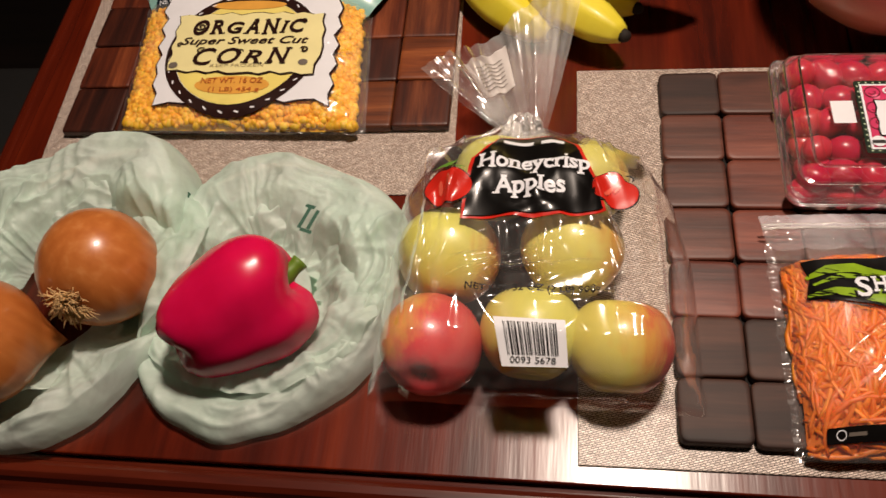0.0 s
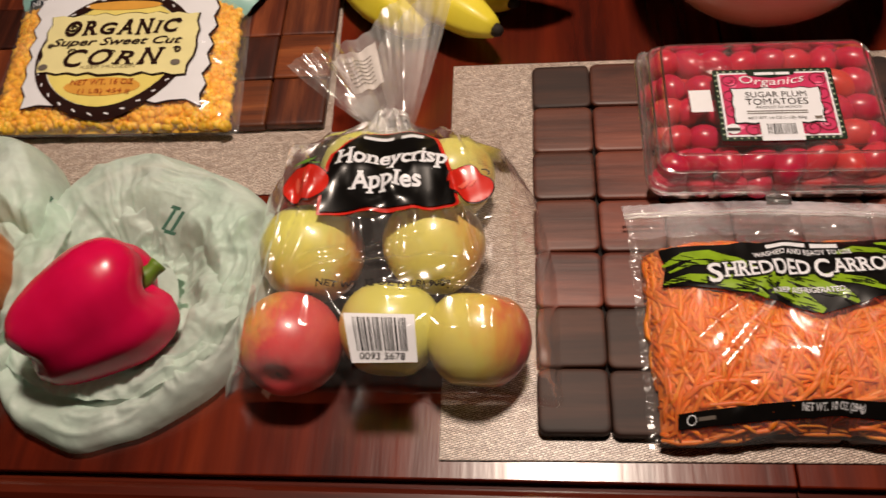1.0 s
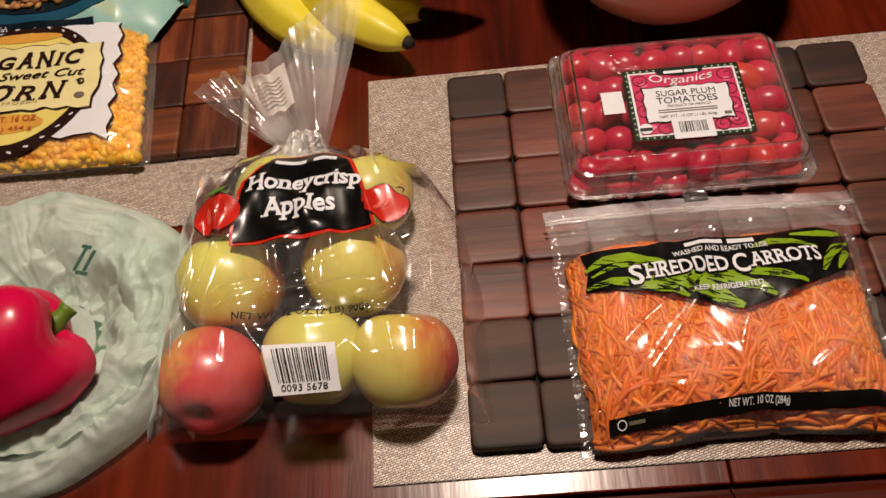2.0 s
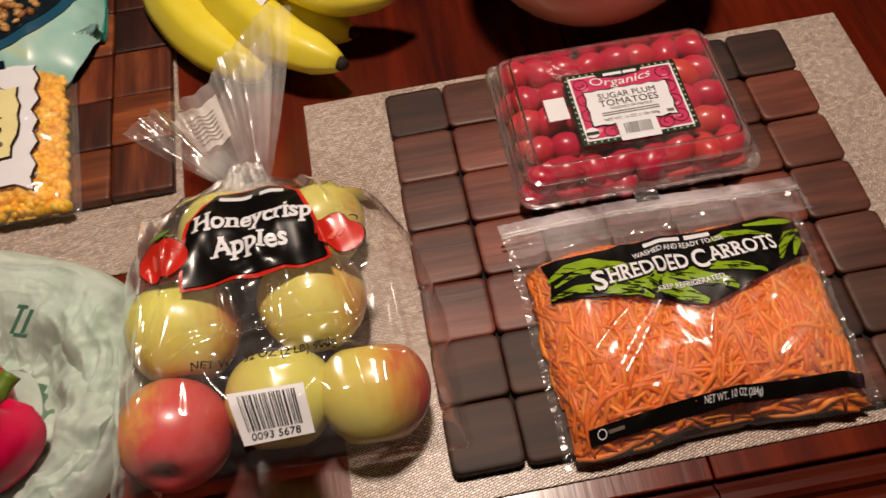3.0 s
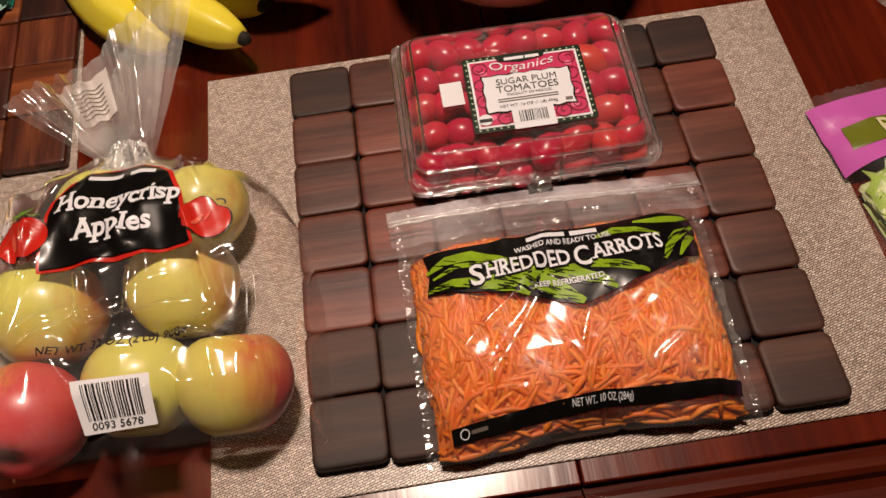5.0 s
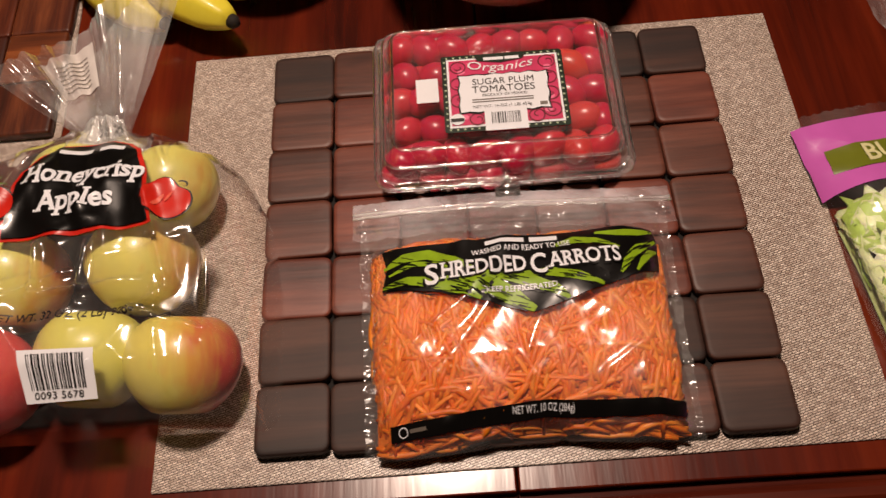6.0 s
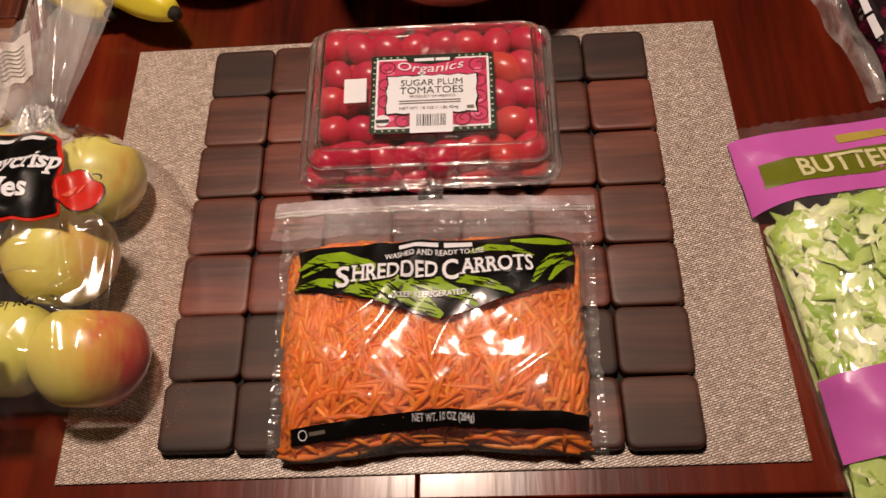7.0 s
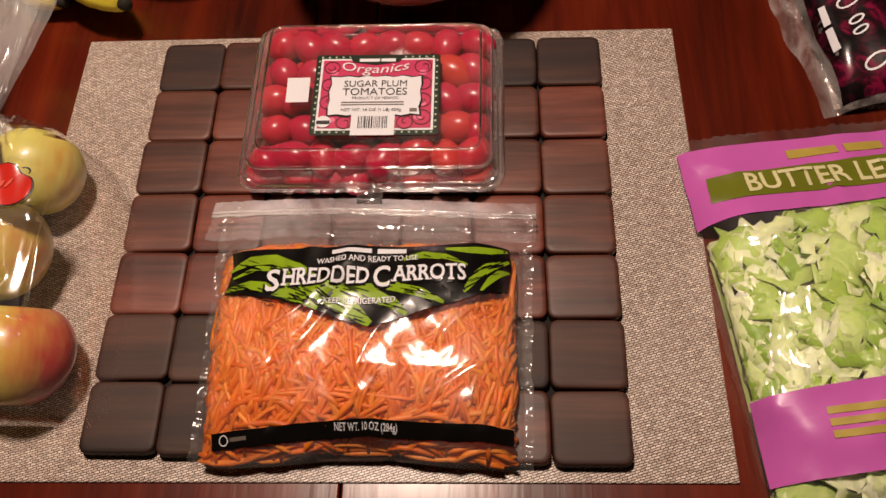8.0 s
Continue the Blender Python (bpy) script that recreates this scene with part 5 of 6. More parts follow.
    # small capitals with tall first letters, over a dark drop shadow
    for body, x0, x1, tall in (("S", 0.0, 0.072, 0.0158), ("HREDDED", 0.080, 0.520, 0.0122), ("C", 0.542, 0.625, 0.0158), ("ARROTS", 0.630, 1.0, 0.0122)):
        wide = 0.1235 * (x1 - x0)
        cx, cy = -0.0545 + 0.1235 * (x0 + x1) / 2, -0.0580 + 0.0036 * ((x0 + x1) / 2 - 0.5) - (0.0014 if tall > 0.015 else 0.0)
        part("lettering_shadow", lift(letters(body, cx - 0.0007, cy - 0.0008, wide + 0.0018, tall + 0.0016, 1.2, 0.05, 0.0, 0.08), h, 0.0020, st), M_BLACK, panel)
        part("lettering", lift(letters(body, cx, cy, wide, tall, 1.2, 0.02, 0.0, 0.08), h, 0.0024, st), M_WHITE, panel)
    part("lettering", lift(letters("WASHED AND READY TO USE", 0.0075, -0.0462, 0.063, 0.0042, 3, 0.012), h, 0.0024, st), M_WHITE, panel)
    part("lettering", lift(letters("KEEP REFRIGERATED", 0.0055, -0.0765, 0.0435, 0.0040, 1, 0.014), h, 0.0024, st), M_WHITE, panel)
    part("maker_mark", lift(flat(rect(-0.0025, -0.0408, 0.025, 0.0034, 2), rect(0.0225, -0.0400, 0.018, 0.0034, 2)), h, 0.0024, st), M_WHITE, panel)
    near = [(-0.0800, -0.1525), (-0.05, -0.1500), (-0.02, -0.1465), (0.006, -0.1448), (0.03, -0.1455), (0.06, -0.1470), (0.0975, -0.1480)]
    band = near + [(x, y - 0.0088 + 0.0006 * x) for x, y in near[::-1]]
    strip = part("bottom_band", lift(flat(band), h, 0.0010, st), M_BLACK, t, "black printed band")
    part("lettering", lift(letters("NET WT. 10 OZ (284g)", 0.0118, -0.1495, 0.0365, 0.0052, -1, 0.012), h, 0.0016, st), M_WHITE, strip)
    part("seal", lift(flat(*ringed(-0.0722, -0.1563, 0.0029, 0.0029, 0.0006, 18)), h, 0.0016, 1.0), M_WHITE, strip)
    part("small_print", lift(flat(rect(-0.0632, -0.1555, 0.0100, 0.0020, 5)), h, 0.0016, 1.0), M_INK, strip)


carrot_bag()


# ---- frozen corn ----
def corn_xy(u, v):
    """Plan of the corn bag: u across, v away."""
    a, b = Vector((-0.634, 0.094)), Vector((-0.414, 0.092))
    d = Vector((-0.016, 0.172))
    return a + (b - a) * u + d * v


def corn_film(x, y):
    v = (y - 0.093) / 0.172
    u = (x + 0.634 + 0.016 * v) / 0.220
    e, g = min(1, abs(2 * u - 1)), min(1, abs(2 * v - 1))
    return 0.0125 + 0.019 * (1 - e ** 6) ** 0.6 * (1 - g ** 8) ** 0.6


CORN_FOLDS = creases(19, 26, (-0.46, -0.42), (0.10, 0.25), 120, 30, 0.03, 0.0014) + creases(20, 14, (-0.63, -0.44), (0.095, 0.12), 20, 40, 0.03, 0.0012)


def corn_wrinkle(x, y):
    return corn_film(x, y) + crease_h(CORN_FOLDS, x, y) + 0.0013 * (ridge(40 * x, 50 * y, 4.0) - 0.4) + 0.0007 * nz(160 * x, 160 * y)


def corn_kernels():
    mat = island("corn_kernel", [(0.0, "e4aa28"), (0.4, "ebb632"), (0.75, "f0c23e"), (1.0, "f4ce58")], 0.5, 0.5, 0.0)
    rnd = random.Random(31)
    unit = bmesh.new()
    bmesh.ops.create_icosphere(unit, subdivisions=2, radius=1)
    for v in unit.verts:
        v.co.x *= 1.0 - 0.25 * v.co.z
        v.co.y *= 0.8
    uv = [v.co.copy() for v in unit.verts]
    uf = [[v.index for v in f.verts] for f in unit.faces]
    unit.free()
    off = Vector((-0.53, 0.18, 0.0115))
    verts, faces = [], []
    for _ in range(4600):
        u, v = rnd.uniform(0.03, 0.970), rnd.uniform(0.022, 0.98)
        p = corn_xy(u, v)
        z = max(0.0165, corn_film(p.x, p.y) - 0.0048 - 0.0032 * rnd.random() ** 1.5)
        m = Matrix.LocRotScale(Vector((p.x, p.y, z)) - off, Euler([rnd.uniform(0, 6.28) for _ in range(3)]), [rnd.uniform(0.0035, 0.0050)] * 3)
        b = len(verts)
        verts += [tuple(m @ c) for c in uv]
        faces += [[b + i for i in f] for f in uf]
    me = bpy.data.meshes.new("corn_kernels")
    me.from_pydata(verts, [], faces)
    me.polygons.foreach_set("use_smooth", [True] * len(me.polygons))
    me.materials.append(mat)
    ob = new("corn_kernels", me)
    ob.location = off
    ORIGIN[ob] = off
    tagged(ob, "loose golden yellow corn kernels inside a bag", "corn", kind="stuff")

    def core(u, v):
        p = corn_xy(0.01 + 0.96 * u, 0.005 + 0.99 * v)
        return (p.x, p.y, max(0.0125, corn_film(p.x, p.y) - 0.0062))

    part("packed_core", sheet(30, 26, core), ground_wave("corn_core", "e8b428", "f0c43c", 180, (1, 1, 1), 0.6), ob, kind="stuff")


corn_kernels()


def corn_bag():
    t = thing("corn_bag", (-0.53, 0.18, 0.011), "clear plastic bag of frozen corn with cream and black label print", "bag")

    def f(u, v):
        p = corn_xy(-0.012 + 1.024 * u, -0.010 + 1.02 * v)
        return (p.x, p.y, max(0.0118, corn_wrinkle(p.x, p.y)))

    part("film", sheet(120, 100, f), M_FILM_CA, t, "clear film with small creases").visible_shadow = False
    rnd = random.Random(17)
    h, st = corn_film, 0.006
    cream, orange, yellow, brown = plain("cream_print", "ece2a4", 0.35, 0.06, 30, 0, 0.3), plain("orange_print", "e2a548", 0.35, 0.1, 60, 0, 0.3), plain("pale_yellow_print", "ecda78", 0.35, 0.06, 40, 0, 0.3), plain("brown_print", "2a1410", 0.35, 0.2, 60, 0, 0.3)

    def shape(name, loops, off, mat, parent, label="", step=0.006):
        return part(name, lift(flat(*loops), h, off, step), mat, parent, label)

    white = [(-0.6215, 0.246), (-0.600, 0.1085), (-0.570, 0.1100), (-0.470, 0.1130), (-0.4425, 0.1080), (-0.4500, 0.246)]
    c = Vector((-0.53, 0.18))
    torn = jag(white, 0.011, 0.0034, rnd)
    edge = [tuple(Vector(p) + (Vector(p) - c).normalized() * 0.0018) for p in torn]
    shape("label_edge", [edge], 0.0012, brown, t, "dark ragged label outline")
    shape("label_field", [torn], 0.0018, M_WHITE, t, "white torn-edged label field")
    shape("ring_print", ringed(-0.531, 0.170, 0.0705, 0.0725, 0.010, 40), 0.0024, brown, t, "dark brown ring")
    shape("ring_flecks", [rect(-0.531 + 0.0665 * math.cos(a), 0.170 + 0.0685 * math.sin(a), 0.004, 0.0014, math.degrees(a) + 70) for a in [0.22 * k for k in range(28)]], 0.0029, M_WHITE, t, "", 0.02)
    shape("disc_print", [oval(-0.531, 0.170, 0.0600, 0.0620, 40)], 0.0022, yellow, t, "pale yellow disc")
    shape("glow_print", [oval(-0.531, 0.128, 0.034, 0.010, 24)], 0.0027, orange, t)
    shape("glow_print", [oval(-0.536, 0.2255, 0.036, 0.0058, 24)], 0.0027, orange, t)
    pan = jag([(-0.5995, 0.2120), (-0.5945, 0.1445), (-0.528, 0.1410), (-0.4605, 0.1395), (-0.4575, 0.172), (-0.4625, 0.2125), (-0.53, 0.2135)], 0.009, 0.0020, rnd)
    shape("panel_edge", [[tuple(Vector(p) + (Vector(p) - Vector((-0.53, 0.177))).normalized() * 0.0016) for p in pan]], 0.0033, brown, t)
    panel = shape("panel", [pan], 0.0039, cream, t, "cream text panel")

    def word(body, x, y, w, hh, bold=0.0, shear=0.0, mat=brown, rot=0.0):
        part("lettering", lift(letters(body, x, y, w, hh, rot, bold, shear), h, 0.0046, st), mat, panel)

    # hand-lettered look: uneven letters with curled ends
    def brush(body, x0, x1, y, tall, bold, shear, wave):
        wid = {"I": 0.45, "N": 1.05, "R": 0.95, "C": 0.95}
        total = sum(wid.get(ch, 1.0) for ch in body)
        x = x0
        for n, ch in enumerate(body):
            w = (x1 - x0) * wid.get(ch, 1.0) / total
            part("lettering", lift(letters(ch, x + w / 2, y + wave * math.sin(2.3 * n), w * 0.90, tall * (1 + 0.14 * math.sin(1.9 * n + 1)), 4 * math.sin(2.1 * n), bold, shear, 0.06), h, 0.0046, st), brown, panel)
            x += w

    brush("ORGANIC", -0.583, -0.476, 0.1955, 0.0175, 0.034, 0.12, 0.0007)
    brush("CORN", -0.574, -0.482, 0.1595, 0.0185, 0.018, 0.22, 0.0008)
    word("Super Sweet Cut", -0.530, 0.1775, 0.119, 0.0118, 0.016, 0.30)
    curls = curl(-0.5745, 0.1960, 0.0052, 1.6, 0.0009, 90) + curl(-0.4785, 0.2015, 0.0032, 1.3, 0.0008, 200, -1) + curl(-0.4725, 0.1665, 0.0038, 1.3, 0.0009, 160, -1)
    curls += curl(-0.5680, 0.1665, 0.0040, 1.2, 0.0008, 30) + curl(-0.5310, 0.1640, 0.0036, 1.2, 0.0008, 20) + curl(-0.5900, 0.1745, 0.0030, 1.2, 0.0007, 10) + curl(-0.5005, 0.1530, 0.0030, 1.1, 0.0008, 120) + curl(-0.5225, 0.2020, 0.0030, 1.2, 0.0008, 60)
    part("flourish", lift(flat(*curls), h, 0.0050, 1.0), brown, panel, "curled pen flourishes", kind="stuff")
    word("KEEP FROZEN", -0.5305, 0.1487, 0.049, 0.0036, 0.0, 0.0, plain("faint_ink", "a89a72", 0.5))
    part("lettering", lift(letters("NET WT. 16 OZ", -0.5315, 0.1325, 0.056, 0.0062, 0, 0.012), h, 0.0034, st), plain("rust_print", "b5602a", 0.4), t)
    part("lettering", lift(letters("(1 LB) 454 g", -0.528, 0.1220, 0.046, 0.0060, 0, 0.004), h, 0.0034, st), plain("rust_print", "b5602a", 0.4), t)
    shape("seal", [oval(-0.590, 0.1500, 0.0044, 0.0036, 18)], 0.0046, M_INK, t, "", 1.0)
    shape("seal", [oval(-0.471, 0.1520, 0.0044, 0.0034, 18)], 0.0046, M_INK, t, "", 1.0)


corn_bag()


# ---- teal bag of toasted nuts and grain ----
def teal_bag():
    t = thing("snack_bag", (-0.53, 0.33, 0.011), "glossy pale teal plastic bag with a clear grain window", "bag")

    def xy(u, v):
        return (-0.655 + 0.250 * u + 0.004 * math.sin(6 * v), 0.226 + 0.221 * v)

    def h(x, y):
        e, g = min(1, abs((x + 0.53) / 0.127)), min(1, abs((y - 0.337) / 0.112))
        return 0.0125 + 0.033 * (1 - e ** 4) ** 0.7 * (1 - g ** 4) ** 0.6 + 0.002 * (ridge(24 * x, 30 * y, 6.0) - 0.4)

    def f(u, v):
        x, y = xy(u, v)
        r = max(0, abs(2 * u - 1) - 0.8) / 0.2
        if v < 0.2:
            y += 0.045 * r ** 2
        return (x, y, max(0.0135, h(x, y)))

    k = Nodes("pale_teal_plastic")
    n = k.noise(k.coords(), 18, 3)
    k.base(k.ramp(n, [(0.3, rgb("7fb3ae")), (0.6, rgb("a5cfc6")), (0.75, rgb("cdd3a0"))]), 0.25, 0.5)
    body = part("wrapper", sheet(90, 80, f), k.m, t, "pale teal printed film")
    edge = tube(bmesh.new(), [Vector(f(1.0, 0.05 + 0.95 * j / 40)) for j in range(41)], [0.0012] * 41, 6)
    part("side_seam", edge, plain("deep_teal_print", "2f9a8c", 0.3, 0.1, 60, 0, 0.4), t, "deep teal side seam")
    blue, dark = plain("blue_print", "1c4f68", 0.3, 0.1, 60, 0, 0.4), plain("dark_blue_print", "0f1d26", 0.3, 0.2, 60, 0, 0.4)
    part("window_edge", lift(flat(oval(-0.535, 0.337, 0.1195, 0.0965, 52)), h, 0.0012, 0.006), blue, t, "dark blue window edge")
    part("window", lift(flat(oval(-0.535, 0.338, 0.1120, 0.0885, 52)), h, 0.0020, 0.006), dark, t)
    part("text_band", lift(flat(rect(-0.555, 0.2370, 0.160, 0.0120)), h, 0.0018, 0.006), dark, t, "dark text band")
    part("lettering", lift(letters("NET WT. 14 OZ (397g)", -0.592, 0.2372, 0.078, 0.0060, 0, 0.01), h, 0.0024, 0.006), M_WHITE, t)
    mat = island("toasted_grain", [(0.0, "80522a"), (0.35, "a87440"), (0.7, "c49458"), (1.0, "d8b07a")], 0.5, 0.05)
    rnd = random.Random(2)
    bm = bmesh.new()
    for _ in range(760):
        a, s = rnd.uniform(0, 6.28), math.sqrt(rnd.random()) * 0.95
        x, y = -0.535 + 0.110 * s * math.cos(a), 0.338 + 0.087 * s * math.sin(a)
        m = Matrix.LocRotScale((x, y, h(x, y) + 0.003), Euler([rnd.uniform(-0.6, 0.6), rnd.uniform(-0.6, 0.6), rnd.uniform(0, 6.28)]), (rnd.uniform(0.004, 0.007), rnd.uniform(0.003, 0.0045), 0.0022))
        bmesh.ops.create_icosphere(bm, subdivisions=1, radius=1, matrix=m)
    part("grain", bm, mat, t, "toasted brown grain and nuts", kind="stuff")


teal_bag()


# ---- butter lettuce bag ----
LO, LR = Vector((0.2455, -0.2050)), radians(6.3)


def let_xy(u, v):
    """u, v in metres across and up the bag."""
    return (LO.x + u * math.cos(LR) - v * math.sin(LR), LO.y + u * math.sin(LR) + v * math.cos(LR))


def let_h(x, y):
    dx, dy = x - LO.x, y - LO.y
    u, v = dx * math.cos(LR) + dy * math.sin(LR), -dx * math.sin(LR) + dy * math.cos(LR)
    e = min(1, abs((u - 0.12) / 0.122))
    z = lerp(v, [-0.004, 0.008, 0.03, 0.08, 0.14, 0.19, 0.215, 0.262, 0.278], [0.003, 0.014, 0.028, 0.036, 0.039, 0.030, 0.021, 0.012, 0.008])
    return 0.003 + (z - 0.003) * (1 - e ** 5) ** 0.6


LET_FOLDS = creases(14, 22, (0.23, 0.42), (-0.19, 0.03), 60, 40, 0.06, 0.0018)


def let_w(x, y):
    return let_h(x, y) + crease_h(LET_FOLDS, x, y) + 0.0024 * (ridge(16 * (x + 0.5 * y), 24 * (y - 0.4 * x), 5.0) - 0.4) + 0.0010 * nz(50 * x, 60 * y)


def lettuce_bag():
    t = thing("lettuce_bag", (0.35, -0.07, 0.001), "clear plastic lettuce bag with pink and olive print", "bag")

    def f(u, v):
        uu, vv = -0.002 + 0.244 * u, -0.004 + 0.276 * v
        if v > 0.985:
            vv += 0.0008 * (1 if int(u * 60) % 2 else -1)
        x, y = let_xy(uu, vv)
        return (x, y, max(0.0022, let_w(x, y)))

    part("film", sheet(110, 110, f), M_FILM, t, "clear crinkled film").visible_shadow = False
    pink, olive = plain("pink_print", "cc62b6", 0.3, 0.08, 25, 0.0, 0.4), plain("olive_print", "6c7220", 0.3, 0.1, 40, 0.0, 0.3)
    pale, gold = plain("pale_gold_print", "d9d3a0", 0.4), plain("gold_print", "b7a04a", 0.4)

    def uv(pts):
        return [let_xy(*p) for p in pts]

    def print_(name, pts, off, mat, parent, label=""):
        return part(name, lift(flat(uv(pts)), let_w, off, 0.006), mat, parent, label)

    top = print_("top_band", [(-0.001, 0.199), (0.03, 0.201), (0.08, 0.199), (0.12, 0.202), (0.18, 0.199), (0.241, 0.200), (0.241, 0.2615), (-0.001, 0.2615)], 0.0010, pink, t, "bright pink printed band")
    print_("olive_bar", [(0.010, 0.2150), (0.08, 0.2135), (0.16, 0.2160), (0.232, 0.2140), (0.232, 0.2385), (0.16, 0.2395), (0.08, 0.2370), (0.012, 0.2360)], 0.0016, olive, top, "olive green name bar")
    bot = print_("bottom_band", [(0.001, 0.0290), (0.08, 0.031), (0.16, 0.029), (0.241, 0.030), (0.241, 0.080), (0.17, 0.083), (0.09, 0.0815), (0.001, 0.0785)], 0.0010, pink, t, "bright pink printed band")
    big = letters("BUTTER LETTUCE", 0, 0, 0.152, 0.0165, 0, 0.02)
    big.transform(Matrix.Translation((*let_xy(0.111, 0.2262), 0)) @ Matrix.Rotation(LR, 4, "Z"))
    part("lettering", lift(big, let_w, 0.0022, 0.006), pale, top)
    part("maker_mark", lift(flat(uv([(0.070, 0.2440), (0.104, 0.2440), (0.104, 0.2515), (0.070, 0.2515)]), uv([(0.109, 0.2440), (0.135, 0.2440), (0.135, 0.2515), (0.109, 0.2515)])), let_w, 0.0016, 0.01), gold, top)
    for k, (a, b) in enumerate(((0.037, 0.130), (0.037, 0.075), (0.037, 0.120))):
        v = 0.0635 - 0.0068 * k
        part("print_line", lift(flat(uv([(a, v), (b, v), (b, v + 0.0042), (a, v + 0.0042)])), let_w, 0.0016, 0.01), gold, bot)


lettuce_bag()


def lettuce_leaves():
    """Cut leaf pieces packed under the film."""
    rnd = random.Random(41)
    off = Vector((0.35, -0.07, 0.001))
    verts, faces = [], []
    for n in range(560):
        u = 0.007 + 0.224 * rnd.random()
        v = rnd.uniform(0.004, 0.181 + 0.016 * smooth01((u - 0.045) / 0.04))
        x, y = let_xy(u, v)
        size = rnd.uniform(0.010, 0.027)
        rot = Euler((rnd.uniform(-0.3, 0.3), rnd.uniform(-0.3, 0.3), rnd.uniform(0, 6.28))).to_matrix()
        depth = 0.002 + 0.012 * rnd.random()
        b = len(verts)
        N = 7
        seed = rnd.uniform(0, 50)
        for layer in (0, 1):
            for j in range(N):
                for i in range(N):
                    a, c = 2 * i / (N - 1) - 1, 2 * j / (N - 1) - 1
                    a2, c2 = a * (1 - 0.15 * c * c), c * (1 - 0.25 * a * a)
                    rim = 1 + 0.45 * nz(2.3 * a + seed, 2.3 * c) + 0.35 * nz(5.1 * a, 5.1 * c, seed)
                    p = Vector((size * a2 * rim, size * 0.8 * c2 * rim, 0.006 * nz(1.5 * a + seed, 1.5 * c, 3.0) + 0.0034 * nz(3.1 * a, 3.1 * c, seed) - 0.0006 * layer))
                    q = rot @ p
                    du, dv = q.x * math.cos(LR) + q.y * math.sin(LR), -q.x * math.sin(LR) + q.y * math.cos(LR)
                    xx, yy = let_xy(min(0.236, max(0.0035 + 0.0015 * nz(9 * a, 9 * c, seed), u + du)), max(0.001, v + dv))
                    z = min(let_h(xx, yy) - 0.0012, let_h(x, y) - depth + q.z)
                    verts.append((xx - off.x, yy - off.y, max(0.0035, z) - off.z - 0.0004 * layer))
        for layer in (0, 1):
            for j in range(N - 1):
                for i in range(N - 1):
                    o = b + layer * N * N + j * N + i
                    q = (o, o + 1, o + N + 1, o + N)
                    faces.append(q if layer == 0 else q[::-1])
        loop = [i for i in range(N)] + [N * k + N - 1 for k in range(1, N)] + [N * N - 1 - i for i in range(1, N)] + [N * (N - 1 - k) for k in range(1, N - 1)]
        for p, q in zip(loop, loop[1:] + loop[:1]):
            faces.append((b + q, b + p, b + N * N + p, b + N * N + q))
    k = Nodes("butter_lettuce")
    g = k.t.nodes.new("ShaderNodeNewGeometry")
    col = k.ramp(g.outputs["Random Per Island"], [(0.0, rgb("8cae3c")), (0.25, rgb("b0c862")), (0.5, rgb("cedaa0")), (0.75, rgb("dee4ba")), (1.0, rgb("ecefd6"))])
    vein = k.noise(k.coords(), 90, 4, 0.6, 1.5)
    col = k.mix(col, k.ramp(vein, [(0.35, (0.8, 0.86, 0.68, 1)), (0.65, (1.06, 1.05, 1.05, 1))]), 0.8, "MULTIPLY")
    k.base(col, 0.4, 0.15)
    k.b.inputs["Subsurface Weight"].default_value = 0.3
    k.b.inputs["Subsurface Radius"].default_value = (0.003, 0.004, 0.001)
    k.bump(vein, 0.4, 0.003)
    me = bpy.data.meshes.new("lettuce_leaves")
    me.from_pydata(verts, [], faces)
    me.polygons.foreach_set("use_smooth", [True] * len(me.polygons))
    me.materials.append(k.m)
    ob = new("lettuce_leaves", me)
    ob.location = off
    ORIGIN[ob] = off
    core = sheet(40, 40, lambda u, v: ((lambda p: (p[0], p[1], max(0.0025, let_h(*p) - 0.011)))(let_xy(0.003 + 0.231 * u, v * (0.178 + 0.016 * smooth01((0.226 * u - 0.04) / 0.04))))))
    part("packed_core", core, ground_wave("lettuce_core", "8ea04c", "c2cc90", 90, (1, 1, 1), 0.6), ob, kind="stuff")
    tagged(ob, "pale green cut butter lettuce pieces inside a bag", "lettuce", kind="stuff")


lettuce_leaves()


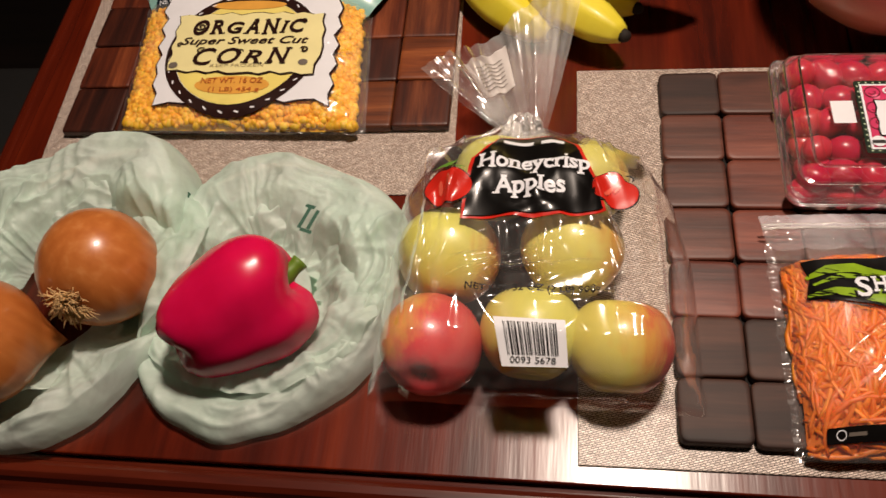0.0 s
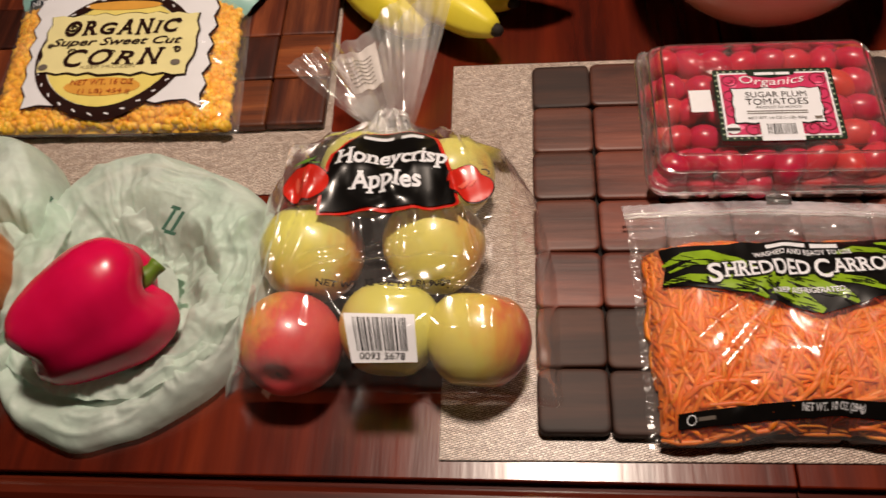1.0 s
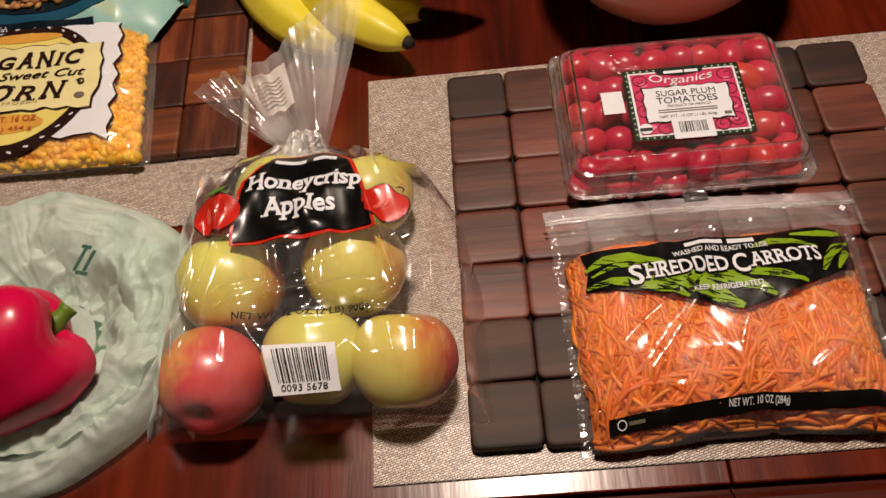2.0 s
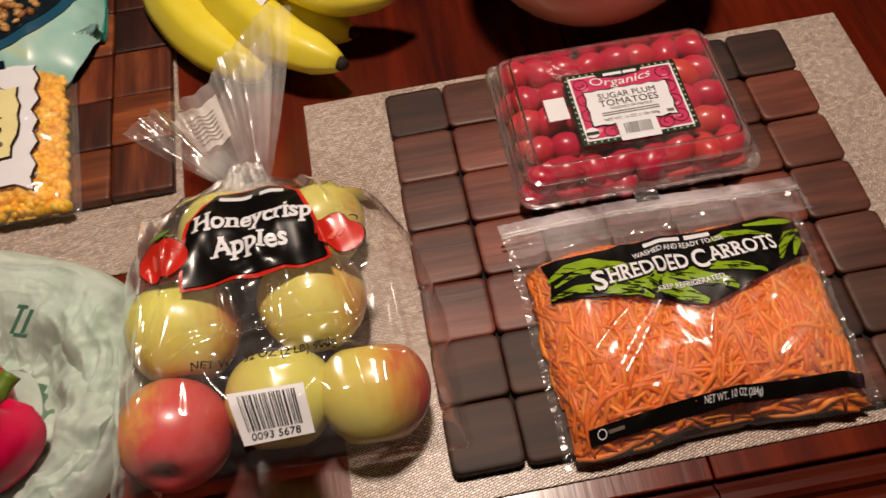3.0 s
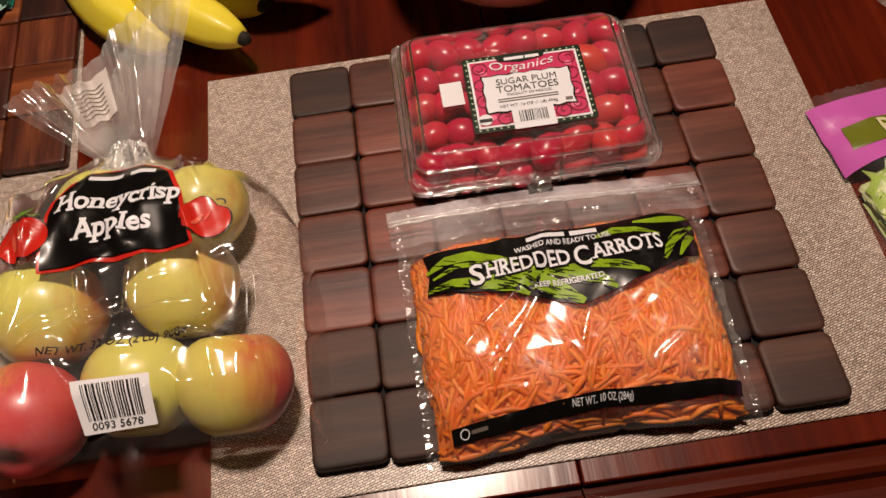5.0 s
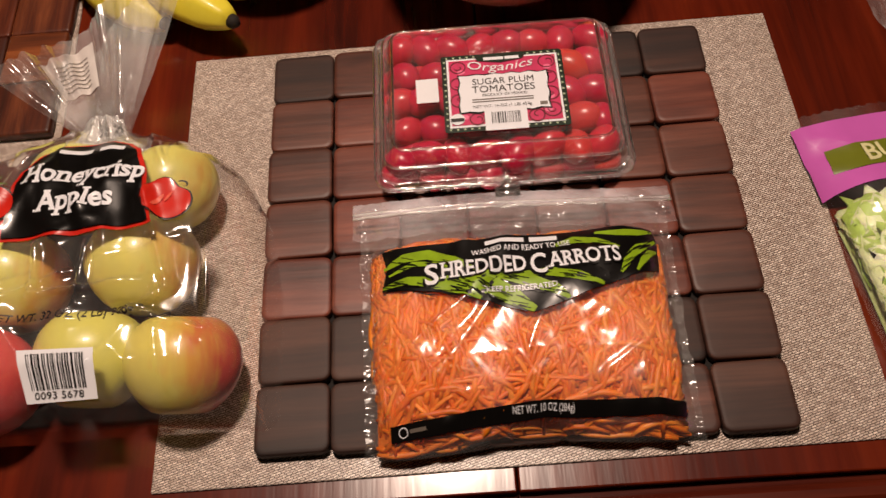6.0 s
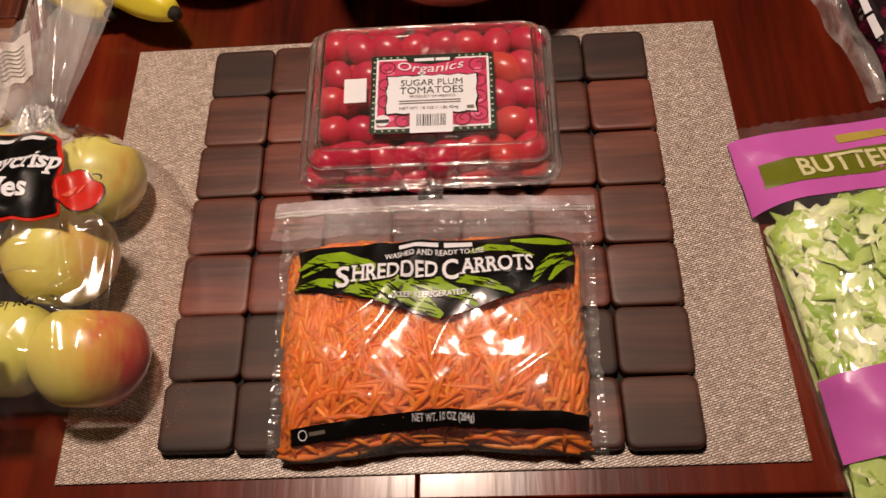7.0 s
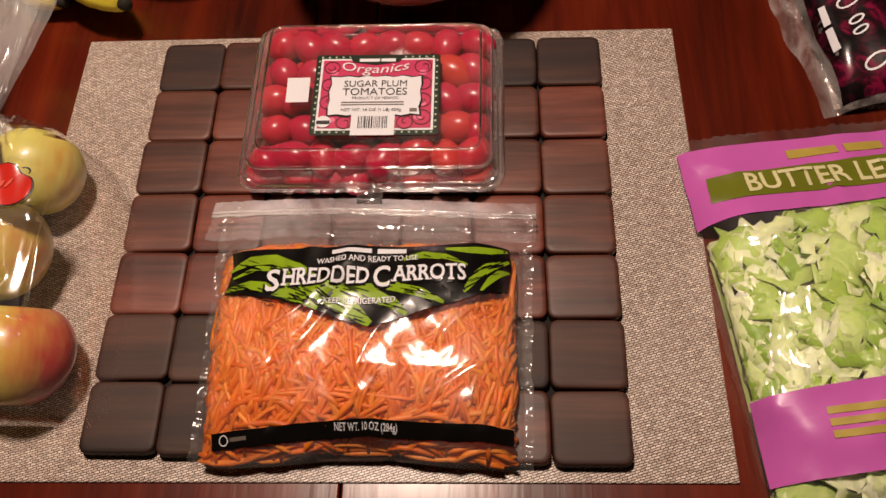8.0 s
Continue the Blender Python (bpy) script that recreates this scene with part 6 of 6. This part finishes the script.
# ---- dark berry bag ----
def berry_bag():
    t = thing("berry_bag", (0.42, 0.18, 0.003), "dark magenta frozen berry bag with white script print", "bag")
    ang = radians(11)
    o = Vector((0.3185, 0.086))

    def xy(u, v):
        return (o.x + u * math.cos(ang) - v * math.sin(ang), o.y + u * math.sin(ang) + v * math.cos(ang))

    def h(x, y):
        dx, dy = x - o.x, y - o.y
        u, v = dx * math.cos(ang) + dy * math.sin(ang), -dx * math.sin(ang) + dy * math.cos(ang)
        e, g = min(1, abs((u - 0.115) / 0.098)), min(1, abs((v - 0.12) / 0.122))
        return 0.0045 + 0.008 * (1 - smooth01((u - 0.02) / 0.02)) * smooth01(v / 0.03) + 0.036 * (1 - e ** 4) ** 0.6 * (1 - g ** 6) ** 0.6 + 0.0022 * (ridge(26 * x, 22 * y, 1.0) - 0.4)

    def f(u, v):
        x, y = xy(0.21 * u + (0.004 * nz(9 * v, 2.0) + 0.006 * smooth01((0.25 - v) / 0.25)) * (1 - u) ** 8, 0.24 * v)
        return (x, y, max(0.004, h(x, y)))

    part("film", sheet(80, 90, f), film("grey_film", 0.22, 0.12, scale=40.0, bump=0.6, haze_tint=(0.6, 0.55, 0.53, 1)), t, "greyish crinkled film margin").visible_shadow = False
    k = Nodes("berry_print")
    n = k.noise(k.coords(), 42, 5, 0.65, 1.5)
    k.base(k.ramp(n, [(0.42, rgb("0d0709")), (0.52, rgb("3d0a1c")), (0.62, rgb("7a1238"))]), 0.25, 0.4)

    def uv(pts):
        return [xy(*p) for p in pts]

    main = part("print_field", lift(flat(uv([(0.019, 0.004), (0.205, 0.004), (0.205, 0.236), (0.022, 0.236), (0.026, 0.16), (0.021, 0.12), (0.018, 0.06)])), h, 0.0012, 0.006), k.m, t, "black and magenta berry print")
    part("maker_mark", lift(flat(uv([(0.0205, 0.040), (0.0245, 0.040), (0.0258, 0.060), (0.0218, 0.060)]), uv([(0.0220, 0.063), (0.0260, 0.063), (0.0272, 0.080), (0.0232, 0.080)])), h, 0.0018, 0.006), M_WHITE, main)
    strokes = []
    for cu, cv, r in ((0.050, 0.024, 0.009), (0.047, 0.050, 0.0055), (0.048, 0.060, 0.0055), (0.049, 0.078, 0.009), (0.047, 0.095, 0.006), (0.048, 0.104, 0.006), (0.049, 0.114, 0.0055), (0.051, 0.128, 0.0075)):
        x, y = xy(cu - 0.006, cv)
        strokes += ringed(x, y, r, r * 0.62, 0.0016, 18, 30)
    part("script_print", lift(flat(*strokes), h, 0.0018, 0.02), M_WHITE, main, "looping white script", kind="stuff")


berry_bag()


# ---- chair beside the table ----
def dining_chair():
    dark, pale = plain("black_upholstery", "0d0b0a", 0.8, 0.2, 90, 0.2), plain("pale_piping", "6c6458", 0.6, 0.1)
    frame_m = wood("dark_chair_wood", "140b08", "22120c", "301a10", "x", 0.5, 0.4, 0.2)
    t = thing("dining_chair", (-1.07, 0.22, -0.75), "dark dining chair with pale-banded seat beside the table", "chair")
    part("seat", box(-1.27, -0.86, 0.02, 0.44, -0.32, -0.26, 0.015, 3), dark, t)
    for k, y in enumerate((0.13, 0.27)):
        bm = box(-0.21, 0.21, -0.009, 0.009, 0, 0.002, 0.0006, 1)
        bm.transform(Matrix.Translation((-1.065, y, -0.2605)) @ Matrix.Rotation(radians(-32), 4, "Z"))
        part("seat_band", bm, pale, t, "pale woven seat band")
    for x in (-1.25, -0.88):
        for y in (0.04, 0.42):
            part("leg", box(x - 0.018, x + 0.018, y - 0.018, y + 0.018, -0.75, -0.32 if x > -1 else 0.2, 0.004), frame_m, t, smooth=False)
    part("backrest", box(-1.262, -1.24, 0.06, 0.40, 0.02, 0.18, 0.006), frame_m, t, smooth=False)


dining_chair()
